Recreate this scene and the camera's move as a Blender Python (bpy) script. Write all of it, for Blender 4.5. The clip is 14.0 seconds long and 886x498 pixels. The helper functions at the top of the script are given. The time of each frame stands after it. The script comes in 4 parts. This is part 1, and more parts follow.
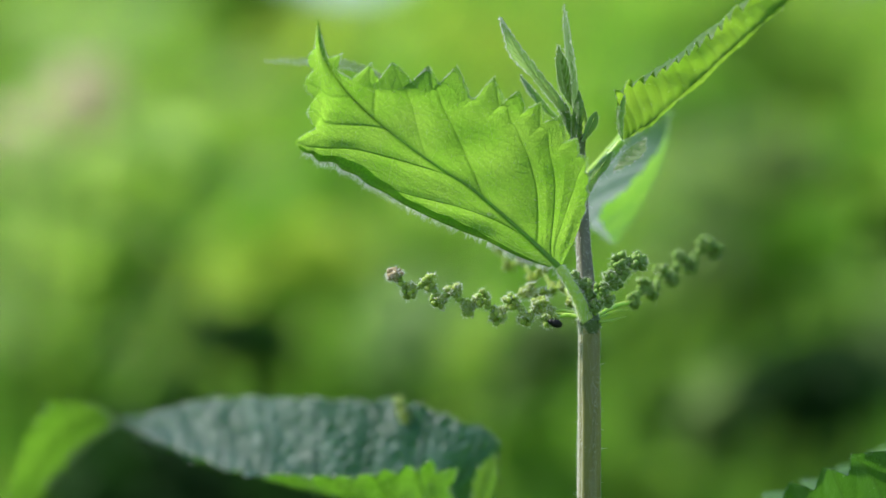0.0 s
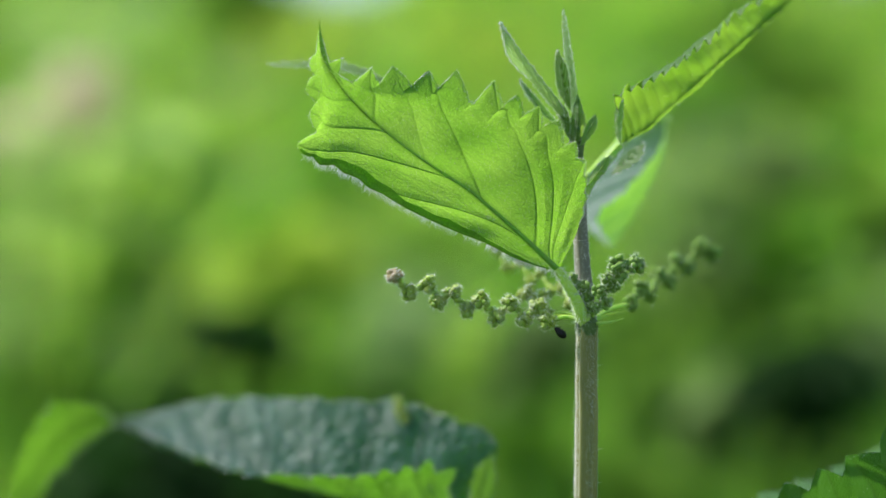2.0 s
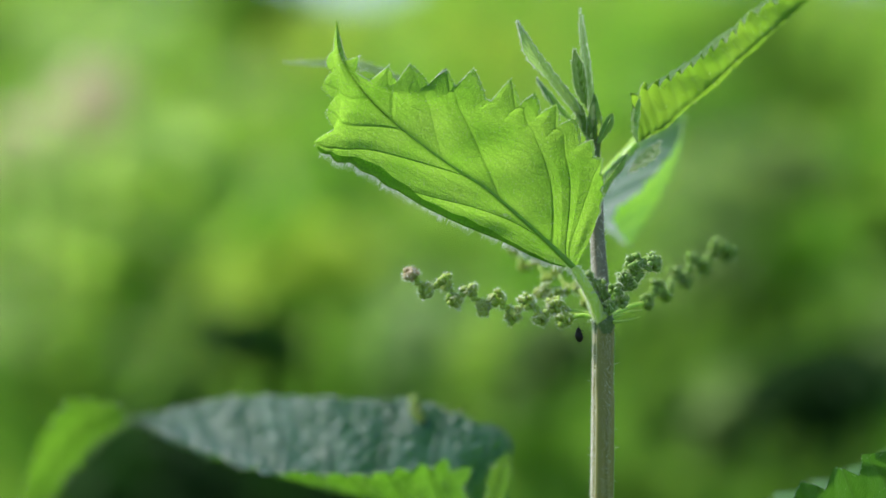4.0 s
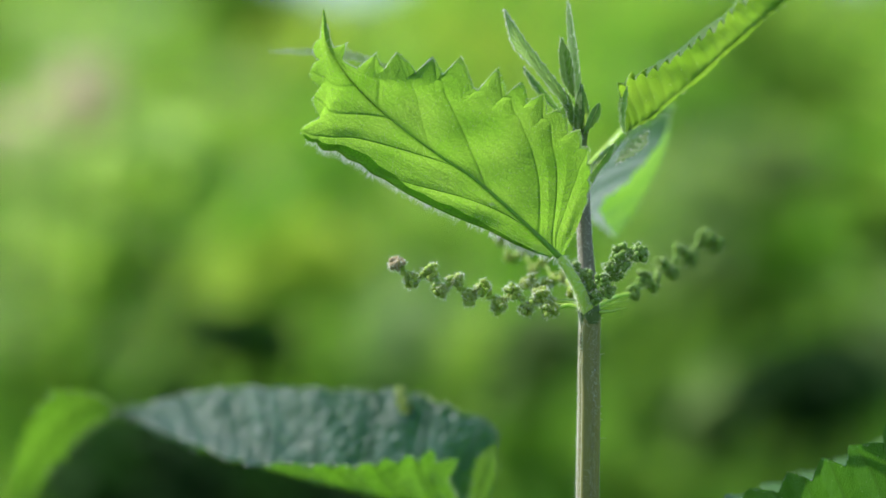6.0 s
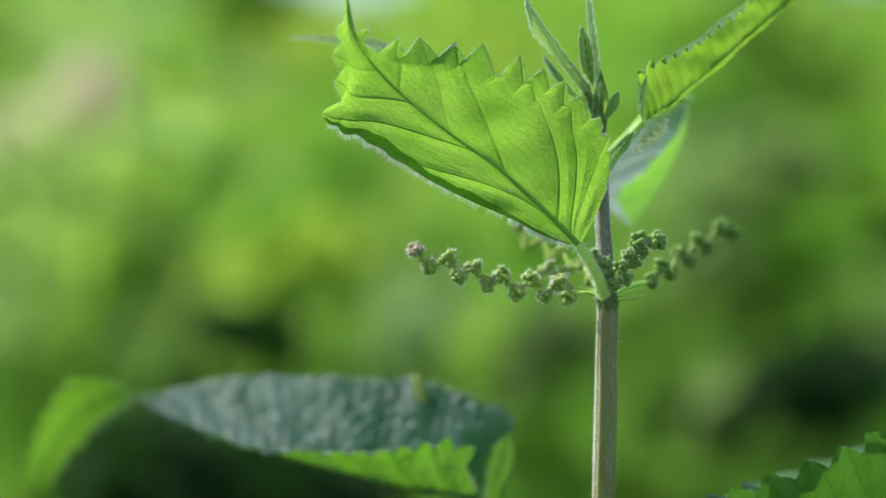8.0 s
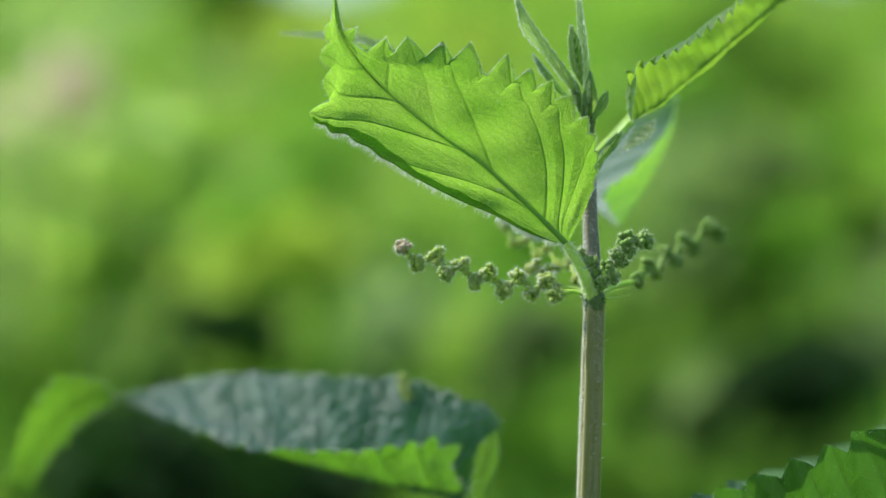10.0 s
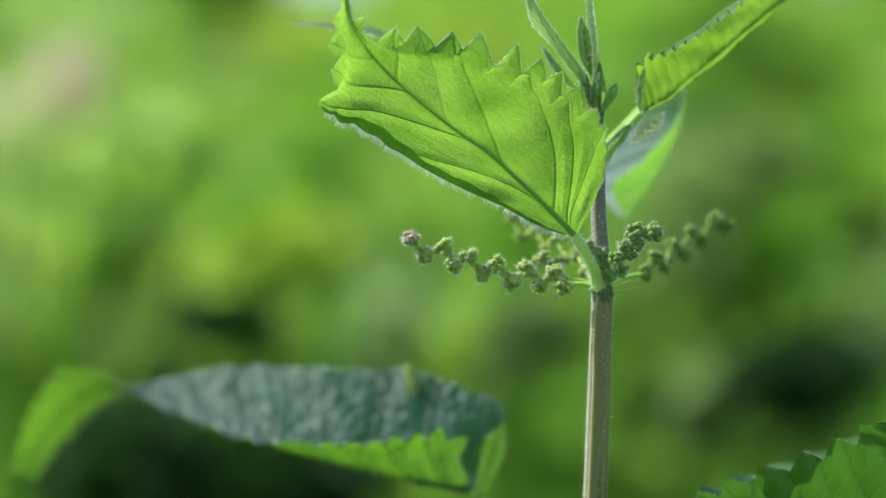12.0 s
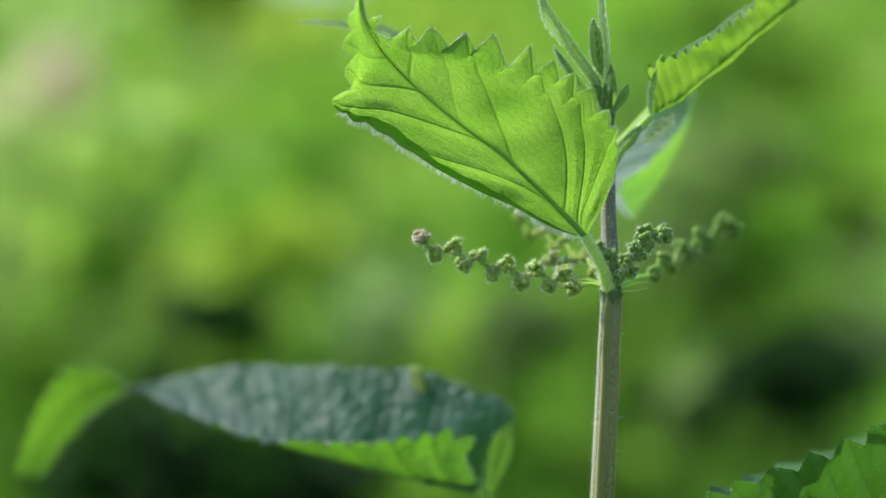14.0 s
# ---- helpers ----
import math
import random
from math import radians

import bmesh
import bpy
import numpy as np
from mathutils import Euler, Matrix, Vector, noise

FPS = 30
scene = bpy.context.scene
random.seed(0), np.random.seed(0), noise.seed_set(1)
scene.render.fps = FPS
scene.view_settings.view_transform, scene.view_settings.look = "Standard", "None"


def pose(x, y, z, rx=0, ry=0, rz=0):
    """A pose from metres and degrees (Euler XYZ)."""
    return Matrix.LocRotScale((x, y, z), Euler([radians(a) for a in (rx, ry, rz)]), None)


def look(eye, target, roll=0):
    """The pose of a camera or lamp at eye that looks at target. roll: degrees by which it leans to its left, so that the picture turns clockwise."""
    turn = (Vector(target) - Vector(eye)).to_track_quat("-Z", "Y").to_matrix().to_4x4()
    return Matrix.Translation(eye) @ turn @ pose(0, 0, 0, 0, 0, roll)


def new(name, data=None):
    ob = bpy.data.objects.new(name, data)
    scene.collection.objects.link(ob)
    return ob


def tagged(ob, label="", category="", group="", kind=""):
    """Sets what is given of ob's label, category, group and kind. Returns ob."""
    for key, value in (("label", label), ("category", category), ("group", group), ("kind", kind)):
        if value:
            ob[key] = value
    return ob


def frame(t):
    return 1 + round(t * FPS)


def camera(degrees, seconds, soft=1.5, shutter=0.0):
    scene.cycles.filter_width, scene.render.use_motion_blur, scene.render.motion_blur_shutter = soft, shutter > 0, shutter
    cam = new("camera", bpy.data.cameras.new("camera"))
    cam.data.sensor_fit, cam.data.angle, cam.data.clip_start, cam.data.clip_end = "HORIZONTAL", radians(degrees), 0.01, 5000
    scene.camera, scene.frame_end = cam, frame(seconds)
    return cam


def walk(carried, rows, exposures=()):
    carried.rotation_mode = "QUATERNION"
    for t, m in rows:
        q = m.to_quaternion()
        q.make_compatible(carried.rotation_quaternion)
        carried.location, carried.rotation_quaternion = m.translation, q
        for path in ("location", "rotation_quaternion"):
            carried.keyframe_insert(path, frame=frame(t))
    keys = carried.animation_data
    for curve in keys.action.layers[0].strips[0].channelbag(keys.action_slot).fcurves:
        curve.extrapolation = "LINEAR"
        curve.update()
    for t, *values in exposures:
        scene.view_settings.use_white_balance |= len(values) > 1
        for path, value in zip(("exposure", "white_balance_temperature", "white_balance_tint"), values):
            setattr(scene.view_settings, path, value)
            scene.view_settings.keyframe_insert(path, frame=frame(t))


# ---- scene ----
cam = camera(22.0, 14.0, soft=1.3)
cam.data.dof.use_dof = True
cam.data.dof.focus_distance = 0.502
cam.data.dof.aperture_fstop = 4.8

# seconds, eye, tilt, turn, roll
PATH = [
    (0, -0.0, -0.00267, 0.85, 90.01, 0.02, 0.0),
    (0.5, 0.00014, -0.00377, 0.85024, 90.015, -0.039, 0.03),
    (1, 0.00029, -0.00513, 0.85048, 89.921, -0.069, 0.06),
    (1.5, -0.00044, -0.0065, 0.85041, 90.005, -0.047, 0.09),
    (2, -0.00117, -0.00791, 0.85034, 90.03, -0.128, 0.12),
    (2.5, -0.00523, -0.00921, 0.84947, 90.134, -0.289, 0.15),
    (2.7, -0.00685, -0.00827, 0.84912, 90.189, -0.109, 0.16),
    (4.8, 0.00017, -0.0079, 0.84824, 90.154, 0.17, 0.29),
    (5, 0.00025, -0.00745, 0.84797, 90.161, 0.132, 0.3),
    (5.5, 0.00045, -0.00651, 0.84729, 90.178, 0.095, 0.33),
    (6, -0.00129, -0.00635, 0.84676, 90.128, -0.079, 0.36),
    (6.5, -0.00336, -0.00656, 0.84611, 90.095, -0.285, 0.39),
    (7, -0.00017, -0.00677, 0.84396, 90.188, 0.086, 0.42),
    (7.5, -0.00361, -0.00731, 0.84498, 90.07, -0.211, 0.46),
    (8, -0.0043, -0.00767, 0.84396, 90.118, 0.043, 0.49),
    (8.2, -0.00457, -0.00818, 0.84355, 90.035, -0.094, 0.5),
    (10.3, -0.00709, -0.00835, 0.8446, 90.041, -0.558, 0.63),
    (10.5, -0.00733, -0.00801, 0.8447, 90.006, -0.522, 0.64),
    (11, -0.00784, -0.00699, 0.84382, 90.058, -0.541, 0.67),
    (11.5, -0.00834, -0.00632, 0.84294, 90.026, -0.428, 0.7),
    (12, -0.0093, -0.00676, 0.84325, 89.963, -0.653, 0.73),
    (12.5, -0.01026, -0.00706, 0.84356, 89.898, -0.639, 0.76),
    (13, -0.01308, -0.00728, 0.84441, 89.744, -0.932, 0.79),
    (13.5, -0.01589, -0.00807, 0.84525, 89.791, -0.909, 0.82),
    (14, -0.01521, -0.00859, 0.84449, 89.835, -1.063, 0.85),
]
walk(cam, [(t, pose(x, y, z, rx, 0, rz) @ pose(0, 0, 0, 0, 0, roll)) for t, x, y, z, rx, rz, roll in PATH])

# ---- light ----
SUN_EL, SUN_AZ = radians(48), radians(-69)      # high, beyond the plants and to their left
world = bpy.data.worlds.new("world")
scene.world = world
world.use_nodes = True
wn = world.node_tree
sky = wn.nodes.new("ShaderNodeTexSky")
sky.sky_type, sky.sun_disc = "NISHITA", False
sky.sun_elevation, sky.sun_rotation = SUN_EL, SUN_AZ
sky.air_density, sky.dust_density = 1.0, 0.6
wn.nodes["Background"].inputs[1].default_value = 0.135
wn.links.new(sky.outputs[0], wn.nodes["Background"].inputs[0])
sun_way = Vector((math.sin(SUN_AZ) * math.cos(SUN_EL), math.cos(SUN_AZ) * math.cos(SUN_EL), math.sin(SUN_EL)))
sun = new("sun", bpy.data.lights.new("sun", "SUN"))
sun.data.energy, sun.data.angle, sun.data.color = 4.2, radians(0.6), (1.0, 0.965, 0.92)
sun.matrix_world = look(sun_way * 20, (0, 0, 0))
scene.view_settings.exposure = 0.55


# ---- materials ----
class Net:
    """A small node-tree writer."""

    def __init__(self, name):
        self.mat = bpy.data.materials.new(name)
        self.mat.use_nodes = True
        self.t = self.mat.node_tree
        self.t.nodes.clear()

    def add(self, kind, ins=(), **props):
        n = self.t.nodes.new("ShaderNode" + kind)
        for k, v in props.items():
            setattr(n, k, v)
        for k, v in dict(ins).items():
            if isinstance(v, bpy.types.NodeSocket):
                self.t.links.new(v, n.inputs[k])
            else:
                n.inputs[k].default_value = v
        return n

    def math(self, op, a, b=0.0):
        return self.add("Math", {0: a, 1: b}, operation=op).outputs[0]

    def mix(self, f, a, b):
        n = self.add("Mix", data_type="RGBA")
        for k, v in ((0, f), (6, a), (7, b)):
            if isinstance(v, bpy.types.NodeSocket):
                self.t.links.new(v, n.inputs[k])
            else:
                n.inputs[k].default_value = (*v, 1) if k else v
        return n.outputs[2]

    def out(self, shader):
        self.add("OutputMaterial", {0: shader})
        return self.mat


def blade_material(name, base, base2, through_col, through_col2, vein, glow=0.55, rough=0.42, spec=0.4, cells=1900.0, relief=0.25, sheen=0.0, pucker=0.0, net=0.4):
    """A fresh leaf: coloured by its veins and by blotches, letting light through."""
    n = Net(name)
    uv = n.add("UVMap").outputs[0]
    attr = n.add("Attribute", attribute_name="vein").outputs["Fac"]
    big = n.add("TexNoise", {"Vector": uv, "Scale": 90.0, "Detail": 4.0}).outputs[0]
    fine = n.add("TexNoise", {"Vector": uv, "Scale": 1600.0, "Detail": 3.0}).outputs[0]
    bent = n.add("VectorMath", {0: uv, 1: n.add("VectorMath", {0: n.add("TexNoise", {"Vector": uv, "Scale": 500.0}).outputs[1], 1: (0.0007,) * 3}, operation="MULTIPLY").outputs[0]}, operation="ADD").outputs[0]
    web = n.add("TexVoronoi", {"Vector": bent, "Scale": cells}, feature="DISTANCE_TO_EDGE").outputs[0]
    line = n.add("MapRange", {0: web, 1: 0.0, 2: 0.16, 3: 1.0, 4: 0.0}).outputs[0]
    ramp = n.add("MapRange", {0: big, 1: 0.32, 2: 0.68}).outputs[0]
    speck = n.add("MapRange", {0: fine, 1: 0.6, 2: 0.75, 3: 0.0, 4: 0.35}).outputs[0]
    veins = n.math("MAXIMUM", attr, n.math("MULTIPLY", line, net))
    body = n.mix(veins, n.mix(ramp, base, base2), vein)
    lit = n.mix(veins, n.mix(n.math("ADD", n.math("MULTIPLY", ramp, 0.75), speck), through_col, through_col2), tuple(0.3 * a + 0.12 * b for a, b in zip(through_col, vein)))
    height = n.math("ADD", n.math("MULTIPLY", line, 0.4), n.math("MULTIPLY", fine, 0.7))
    if pucker:
        dents = n.add("TexVoronoi", {"Vector": bent, "Scale": pucker}, feature="SMOOTH_F1").outputs[0]
        height = n.math("SUBTRACT", height, n.math("MULTIPLY", dents, 2.6))
    bump = n.add("Bump", {"Strength": relief, "Distance": 0.0004, "Height": height}).outputs[0]
    p = n.add("BsdfPrincipled", {"Base Color": body, "Roughness": rough, "Specular IOR Level": spec, "Sheen Weight": sheen, "Sheen Roughness": 0.4, "Normal": bump})
    tr = n.add("BsdfTranslucent", {"Color": lit, "Normal": bump})
    return n.out(n.add("MixShader", {0: glow, 1: p.outputs[0], 2: tr.outputs[0]}).outputs[0])


def soft_material(name, base, base2, through_col, glow=0.45, rough=0.5, scale=300.0, along=1.0, solid=False, spec=0.3, sheen=0.0):
    """Plant flesh: stems, flowers, hairs and the leaves of far plants."""
    n = Net(name)
    pos = n.add("NewGeometry")
    co = n.add("TexCoord").outputs["Object"]
    if along != 1.0:
        co = n.add("VectorMath", {0: co, 1: (1.0, 1.0, along)}, operation="MULTIPLY").outputs[0]
    mott = n.add("TexNoise", {"Vector": co, "Scale": scale, "Detail": 5.0}).outputs[0]
    ramp = n.add("MapRange", {0: mott, 1: 0.35, 2: 0.65}).outputs[0]
    rnd = n.math("MULTIPLY", pos.outputs["Random Per Island"], 0.6)
    f = n.math("ADD", n.math("MULTIPLY", ramp, 0.5), rnd)
    body = n.mix(f, base, base2)
    bump = n.add("Bump", {"Strength": 0.3, "Distance": 0.0005, "Height": mott}).outputs[0]
    p = n.add("BsdfPrincipled", {"Base Color": body, "Roughness": rough, "Specular IOR Level": spec, "Sheen Weight": sheen, "Sheen Roughness": 0.35, "Normal": bump})
    if solid:
        for key, v in (("Subsurface Weight", glow), ("Subsurface Radius", through_col), ("Subsurface Scale", 0.004)):
            p.inputs[key].default_value = v
    if solid or not glow:
        return n.out(p.outputs[0])
    tr = n.add("BsdfTranslucent", {"Color": n.mix(f, through_col, tuple(c * 0.75 for c in through_col))})
    return n.out(n.add("MixShader", {0: glow, 1: p.outputs[0], 2: tr.outputs[0]}).outputs[0])


M_LEAF = blade_material("young_nettle_leaf", (0.075, 0.16, 0.02), (0.10, 0.20, 0.03), (0.31, 0.66, 0.045), (0.48, 0.78, 0.10), (0.15, 0.31, 0.05), 0.66, relief=0.36, cells=1550.0, net=0.58)
M_SIDE = blade_material("side_nettle_leaf", (0.08, 0.17, 0.03), (0.11, 0.2, 0.04), (0.27, 0.54, 0.03), (0.38, 0.62, 0.05), (0.13, 0.26, 0.06), 0.52, relief=0.4)
M_YOUNG = blade_material("downy_young_leaf", (0.21, 0.36, 0.10), (0.30, 0.45, 0.16), (0.48, 0.78, 0.16), (0.58, 0.85, 0.24), (0.24, 0.35, 0.15), 0.65, spec=0.3, sheen=0.25)
M_BUD = blade_material("leaf_bud", (0.09, 0.18, 0.05), (0.13, 0.24, 0.07), (0.34, 0.60, 0.08), (0.46, 0.70, 0.10), (0.12, 0.2, 0.07), 0.55, spec=0.35, sheen=0.2)
# Sky sheen is put into this leaf's blotched blue-grey base colour.
M_OLD = blade_material("sky_tinted_old_leaf", (0.015, 0.058, 0.053), (0.075, 0.155, 0.150), (0.16, 0.46, 0.016), (0.24, 0.56, 0.024), (0.03, 0.09, 0.06), 0.4, rough=0.5, spec=0.36, cells=500.0, relief=0.6, pucker=420.0, sheen=0.15)
# Shade is put into this leaf's colours: less light comes through.
M_EDGE = blade_material("shaded_nettle_leaf", (0.07, 0.19, 0.025), (0.10, 0.23, 0.035), (0.07, 0.22, 0.013), (0.10, 0.28, 0.02), (0.12, 0.23, 0.05), 0.4, spec=0.35, relief=0.6, net=0.3, cells=1300.0)
# Grey-blue sky reflection is put into the base colour; sheen gives the down.
M_BACK = blade_material("downy_sky_tinted_leaf", (0.12, 0.21, 0.205), (0.17, 0.27, 0.26), (0.26, 0.62, 0.03), (0.36, 0.7, 0.05), (0.12, 0.2, 0.16), 0.45, rough=0.5, spec=0.5, sheen=0.4)
M_DROOP = blade_material("drooping_nettle_leaf", (0.07, 0.16, 0.025), (0.10, 0.19, 0.03), (0.15, 0.36, 0.02), (0.2, 0.42, 0.03), (0.1, 0.2, 0.05), 0.5)
M_STEM = soft_material("nettle_stem", (0.11, 0.115, 0.022), (0.23, 0.22, 0.055), (0.36, 0.40, 0.14), 0.1, 0.33, 900.0, 0.03, solid=True, spec=0.6, sheen=0.7)
M_UPPER = soft_material("upper_nettle_stem", (0.15, 0.14, 0.11), (0.22, 0.21, 0.15), (0.25, 0.25, 0.13), 0.15, 0.45, 900.0, 0.03, solid=True, sheen=0.7)
M_RIB = soft_material("leaf_vein", (0.12, 0.25, 0.04), (0.17, 0.31, 0.05), (0.5, 0.9, 0.15), 0.25, 0.45, 600.0, solid=True)
M_NODE = soft_material("stem_joint", (0.07, 0.12, 0.035), (0.11, 0.17, 0.05), (0.2, 0.3, 0.1), 0.1, 0.5, 500.0, solid=True)
M_PETIOLE = soft_material("leaf_stalk", (0.29, 0.49, 0.075), (0.37, 0.57, 0.11), (0.6, 0.8, 0.2), 0.4, 0.45, 500.0, solid=True)
# Lighter copy of the stalk colour, standing in for light through the stalk.
M_STALK = soft_material("backlit_leaf_stalk", (0.44, 0.62, 0.10), (0.52, 0.68, 0.15), (0.7, 0.85, 0.25), 0.5, 0.5, 500.0, solid=True, sheen=0.1)
M_BEAD = soft_material("nettle_flower", (0.22, 0.34, 0.05), (0.36, 0.47, 0.09), (0.6, 0.8, 0.18), 0.45, 0.65, 1500.0, solid=True)
# Flower colour darkened for the knots that lie in shade.
M_BEAD_DARK = soft_material("shaded_nettle_flower", (0.14, 0.25, 0.045), (0.21, 0.33, 0.07), (0.38, 0.52, 0.12), 0.35, 0.65, 1500.0, solid=True)
M_BEAD_TIP = soft_material("browned_nettle_flower", (0.33, 0.29, 0.13), (0.42, 0.31, 0.19), (0.4, 0.34, 0.18), 0.25, 0.65, 1500.0, solid=True)
M_HAIR = soft_material("stinging_hair", (0.80, 0.84, 0.78), (0.88, 0.91, 0.86), (0.97, 0.98, 0.95), 0.75, 0.3)
M_SCAR = soft_material("nibbled_leaf_skin", (0.55, 0.64, 0.38), (0.68, 0.74, 0.5), (0.85, 0.95, 0.55), 0.5, 0.5, 900.0)
M_FLY = soft_material("beetle_shell", (0.004, 0.004, 0.004), (0.008, 0.007, 0.007), (0, 0, 0), 0.0, 0.5, 900.0)


# ---- shapes ----
def curve_at(points, u):
    """A smooth line through the given points, at u from 0 to 1."""
    p = [Vector(q) for q in points]
    n = len(p) - 1
    s = min(max(u, 0.0), 1.0) * n
    i = min(int(s), n - 1)
    f = s - i
    a, b, c, d = p[max(i - 1, 0)], p[i], p[i + 1], p[min(i + 2, n)]
    if i == 0:
        a = b * 2 - c
    if i == n - 1:
        d = c * 2 - b
    return 0.5 * (2 * b + (c - a) * f + (2 * a - 5 * b + 4 * c - d) * f * f + (3 * b - a - 3 * c + d) * f ** 3)


def value_at(values, u):
    return float(np.interp(u, np.linspace(0, 1, len(values)), values))


def thing(name, base, label, category, group="", kind=""):
    ob = new(name)
    ob.location = base
    ob.empty_display_size = 0.05
    return tagged(ob, label, category, group, kind)


def part(name, bm, material, parent, label="", origin=None, smooth=True):
    """Links a mesh, given in world metres, as one object under a thing or a part."""
    me = bpy.data.meshes.new(name)
    root = Vector((0, 0, 0))
    up = parent
    while up is not None:
        root += up.location
        up = up.parent
    at = Vector(origin) if origin is not None else root
    bmesh.ops.translate(bm, verts=bm.verts, vec=-at)
    bm.to_mesh(me)
    bm.free()
    for m in material if isinstance(material, (list, tuple)) else [material]:
        me.materials.append(m)
    if smooth:
        me.polygons.foreach_set("use_smooth", [True] * len(me.polygons))
    ob = new(name, me)
    ob.parent = parent
    ob.location = at - root
    return tagged(ob, label)


def tube(bm, points, radii, sides=12, rings=24, ridge=0.0, mat=0, cap=True):
    """A round or ridged stalk along a smooth line."""
    loops = []
    ref = Vector((0.9, -0.42, 0.1))
    for k in range(rings + 1):
        u = k / rings
        c = curve_at(points, u)
        t = (curve_at(points, min(u + 0.01, 1)) - curve_at(points, max(u - 0.01, 0))).normalized()
        x = (ref - t * ref.dot(t)).normalized()
        y = t.cross(x)
        r = value_at(radii, u)
        ring = []
        for j in range(sides):
            a = 2 * math.pi * j / sides
            rr = r * (1 + ridge * math.cos(4 * a) + 0.4 * ridge * math.cos(8 * a + 1))
            ring.append(bm.verts.new(c + x * (rr * math.cos(a)) + y * (rr * math.sin(a))))
        loops.append(ring)
    for a, b in zip(loops, loops[1:]):
        for j in range(sides):
            bm.faces.new((a[j], a[(j + 1) % sides], b[(j + 1) % sides], b[j])).material_index = mat
    if cap:
        bm.faces.new(loops[0][::-1]).material_index = mat
        bm.faces.new(loops[-1]).material_index = mat
    return bm


def hair(bm, root, way, length, radius=0.00006, bend=0.25):
    """One fine bristle."""
    way = Vector(way).normalized()
    side = way.orthogonal().normalized()
    other = way.cross(side)
    tip = root + way * length + Vector((0, 0, -bend * length * random.random())) + side * (length * bend * (random.random() - 0.5))
    for a in (side, other):
        bm.faces.new((bm.verts.new(root - a * radius), bm.verts.new(root + a * radius), bm.verts.new(tip)))


def saw(p):
    return (1 - abs(2 * p - 1.08) / (1.08 if p < 0.54 else 0.92)) ** 0.74 if 0 < p < 1 else 0.0


class Blade:
    """A nettle leaf blade: a midrib, two margins with teeth, sunken panels between raised veins."""

    def __init__(self, mid, right, left, teeth=12, tooth=0.0035, veins=7, face=(0, -1, 0), bow=(0.0, 0.0), ridge=0.00025, quilt=0.0006, forward=0.6, grow=1.25, rib=0.0009, lean=0.3, crease=(0.5, 0.5), thin=0.06, uneven=0.5, ladder=0.22, curl=0.0):
        self.mid, self.margins, self.teeth, self.veins = mid, (right, left), teeth, veins
        self.tooth = tooth if isinstance(tooth, tuple) else (tooth, tooth)
        self.face, self.bow, self.ridge, self.quilt, self.forward, self.grow, self.rib, self.lean, self.crease = Vector(face), bow, ridge, quilt, forward, grow, rib, lean, crease
        self.thin, self.uneven, self.ladder, self.curl = thin, uneven, ladder, curl
        self.length = sum((curve_at(mid, (k + 1) / 30) - curve_at(mid, k / 30)).length for k in range(30))

    def at(self, side, u, v):
        m, e = curve_at(self.mid, u), curve_at(self.margins[side], u)
        t = (curve_at(self.mid, min(u + 0.02, 1)) - curve_at(self.mid, max(u - 0.02, 0))).normalized()
        across = e - m
        width = across.length
        out = across / width if width > 1e-7 else t.orthogonal()
        n = out.cross(t)
        n = n.normalized() if n.length > 1e-6 else self.face.copy()
        if n.dot(self.face) < 0:
            n = -n
        n = self.face.lerp(n, min(1.0, v * 5)).normalized()
        ph = self.teeth * u ** self.grow + 0.35 * side
        env = min(1.0, u / 0.12) * min(1.0, 0.4 + 1.6 * u) * min(1.0, (1.0 - u) / 0.3)
        size = 0.78 + 0.4 * noise.noise(Vector((math.floor(ph) * 3.7, side * 9.1, self.length * 50)))
        s = saw(ph % 1.0) * env * size * min(1.0, width / 0.005)
        edge_t = (curve_at(self.margins[side], min(u + 0.02, 1)) - curve_at(self.margins[side], max(u - 0.02, 0))).normalized()
        w = max(0.0, (v - 0.72) / 0.28)
        point = out - edge_t * out.dot(edge_t)
        point = point.normalized() if point.length > 1e-4 else out
        q = (u - self.lean * v ** 1.15 * (1 - 0.5 * u)) * self.veins
        d = abs(q - round(q))
        line = math.exp(-((d / self.thin) ** 2)) * (1 - 0.5 * v)
        twig = (u * 1.1 + 0.22 * v + 0.05 * math.sin(q * 6.283)) * (self.veins * 4.0 if self.ladder < 0.3 else 30.0)
        small = math.exp(-((abs(twig - round(twig)) / 0.13) ** 2)) * self.ladder * min(1, v * 5)
        mid_line = math.exp(-((v * width / self.rib) ** 2)) * (1 - 0.35 * u) * min(1.0, width / 0.004)
        fade = min(1.0, width / 0.008)
        panel = 0.5 - 0.5 * math.cos(2 * math.pi * q)
        rough = noise.noise(Vector((u * 40, v * 14, side * 5.0 + self.length * 90))) * self.uneven
        lift = self.ridge * max(line, small * 0.6) + 2.4 * self.ridge * mid_line - self.quilt * fade * (panel * min(1, v * 4) + rough) * (1 - w * 0.4)
        p = m + across * v + (point + edge_t * self.forward) * (self.tooth[side] * s * w * w) + n * (lift + self.bow[side] * min(1.0, width / 0.012) * (1 - abs((v - self.crease[side]) / (self.crease[side] if v < self.crease[side] else 1 - self.crease[side])) ** 1.4))
        p -= n * (self.curl * w * w * s * self.tooth[side] * (1 - side))
        p += n * (w * w * self.tooth[side] * 0.1 * noise.noise(Vector((ph * 0.8, side * 4.0, 2.0))))
        return p, max(line * 0.86, mid_line * 0.85, small), (u * self.length, (0.5 + (0.5 - side) * v) * 0.04)

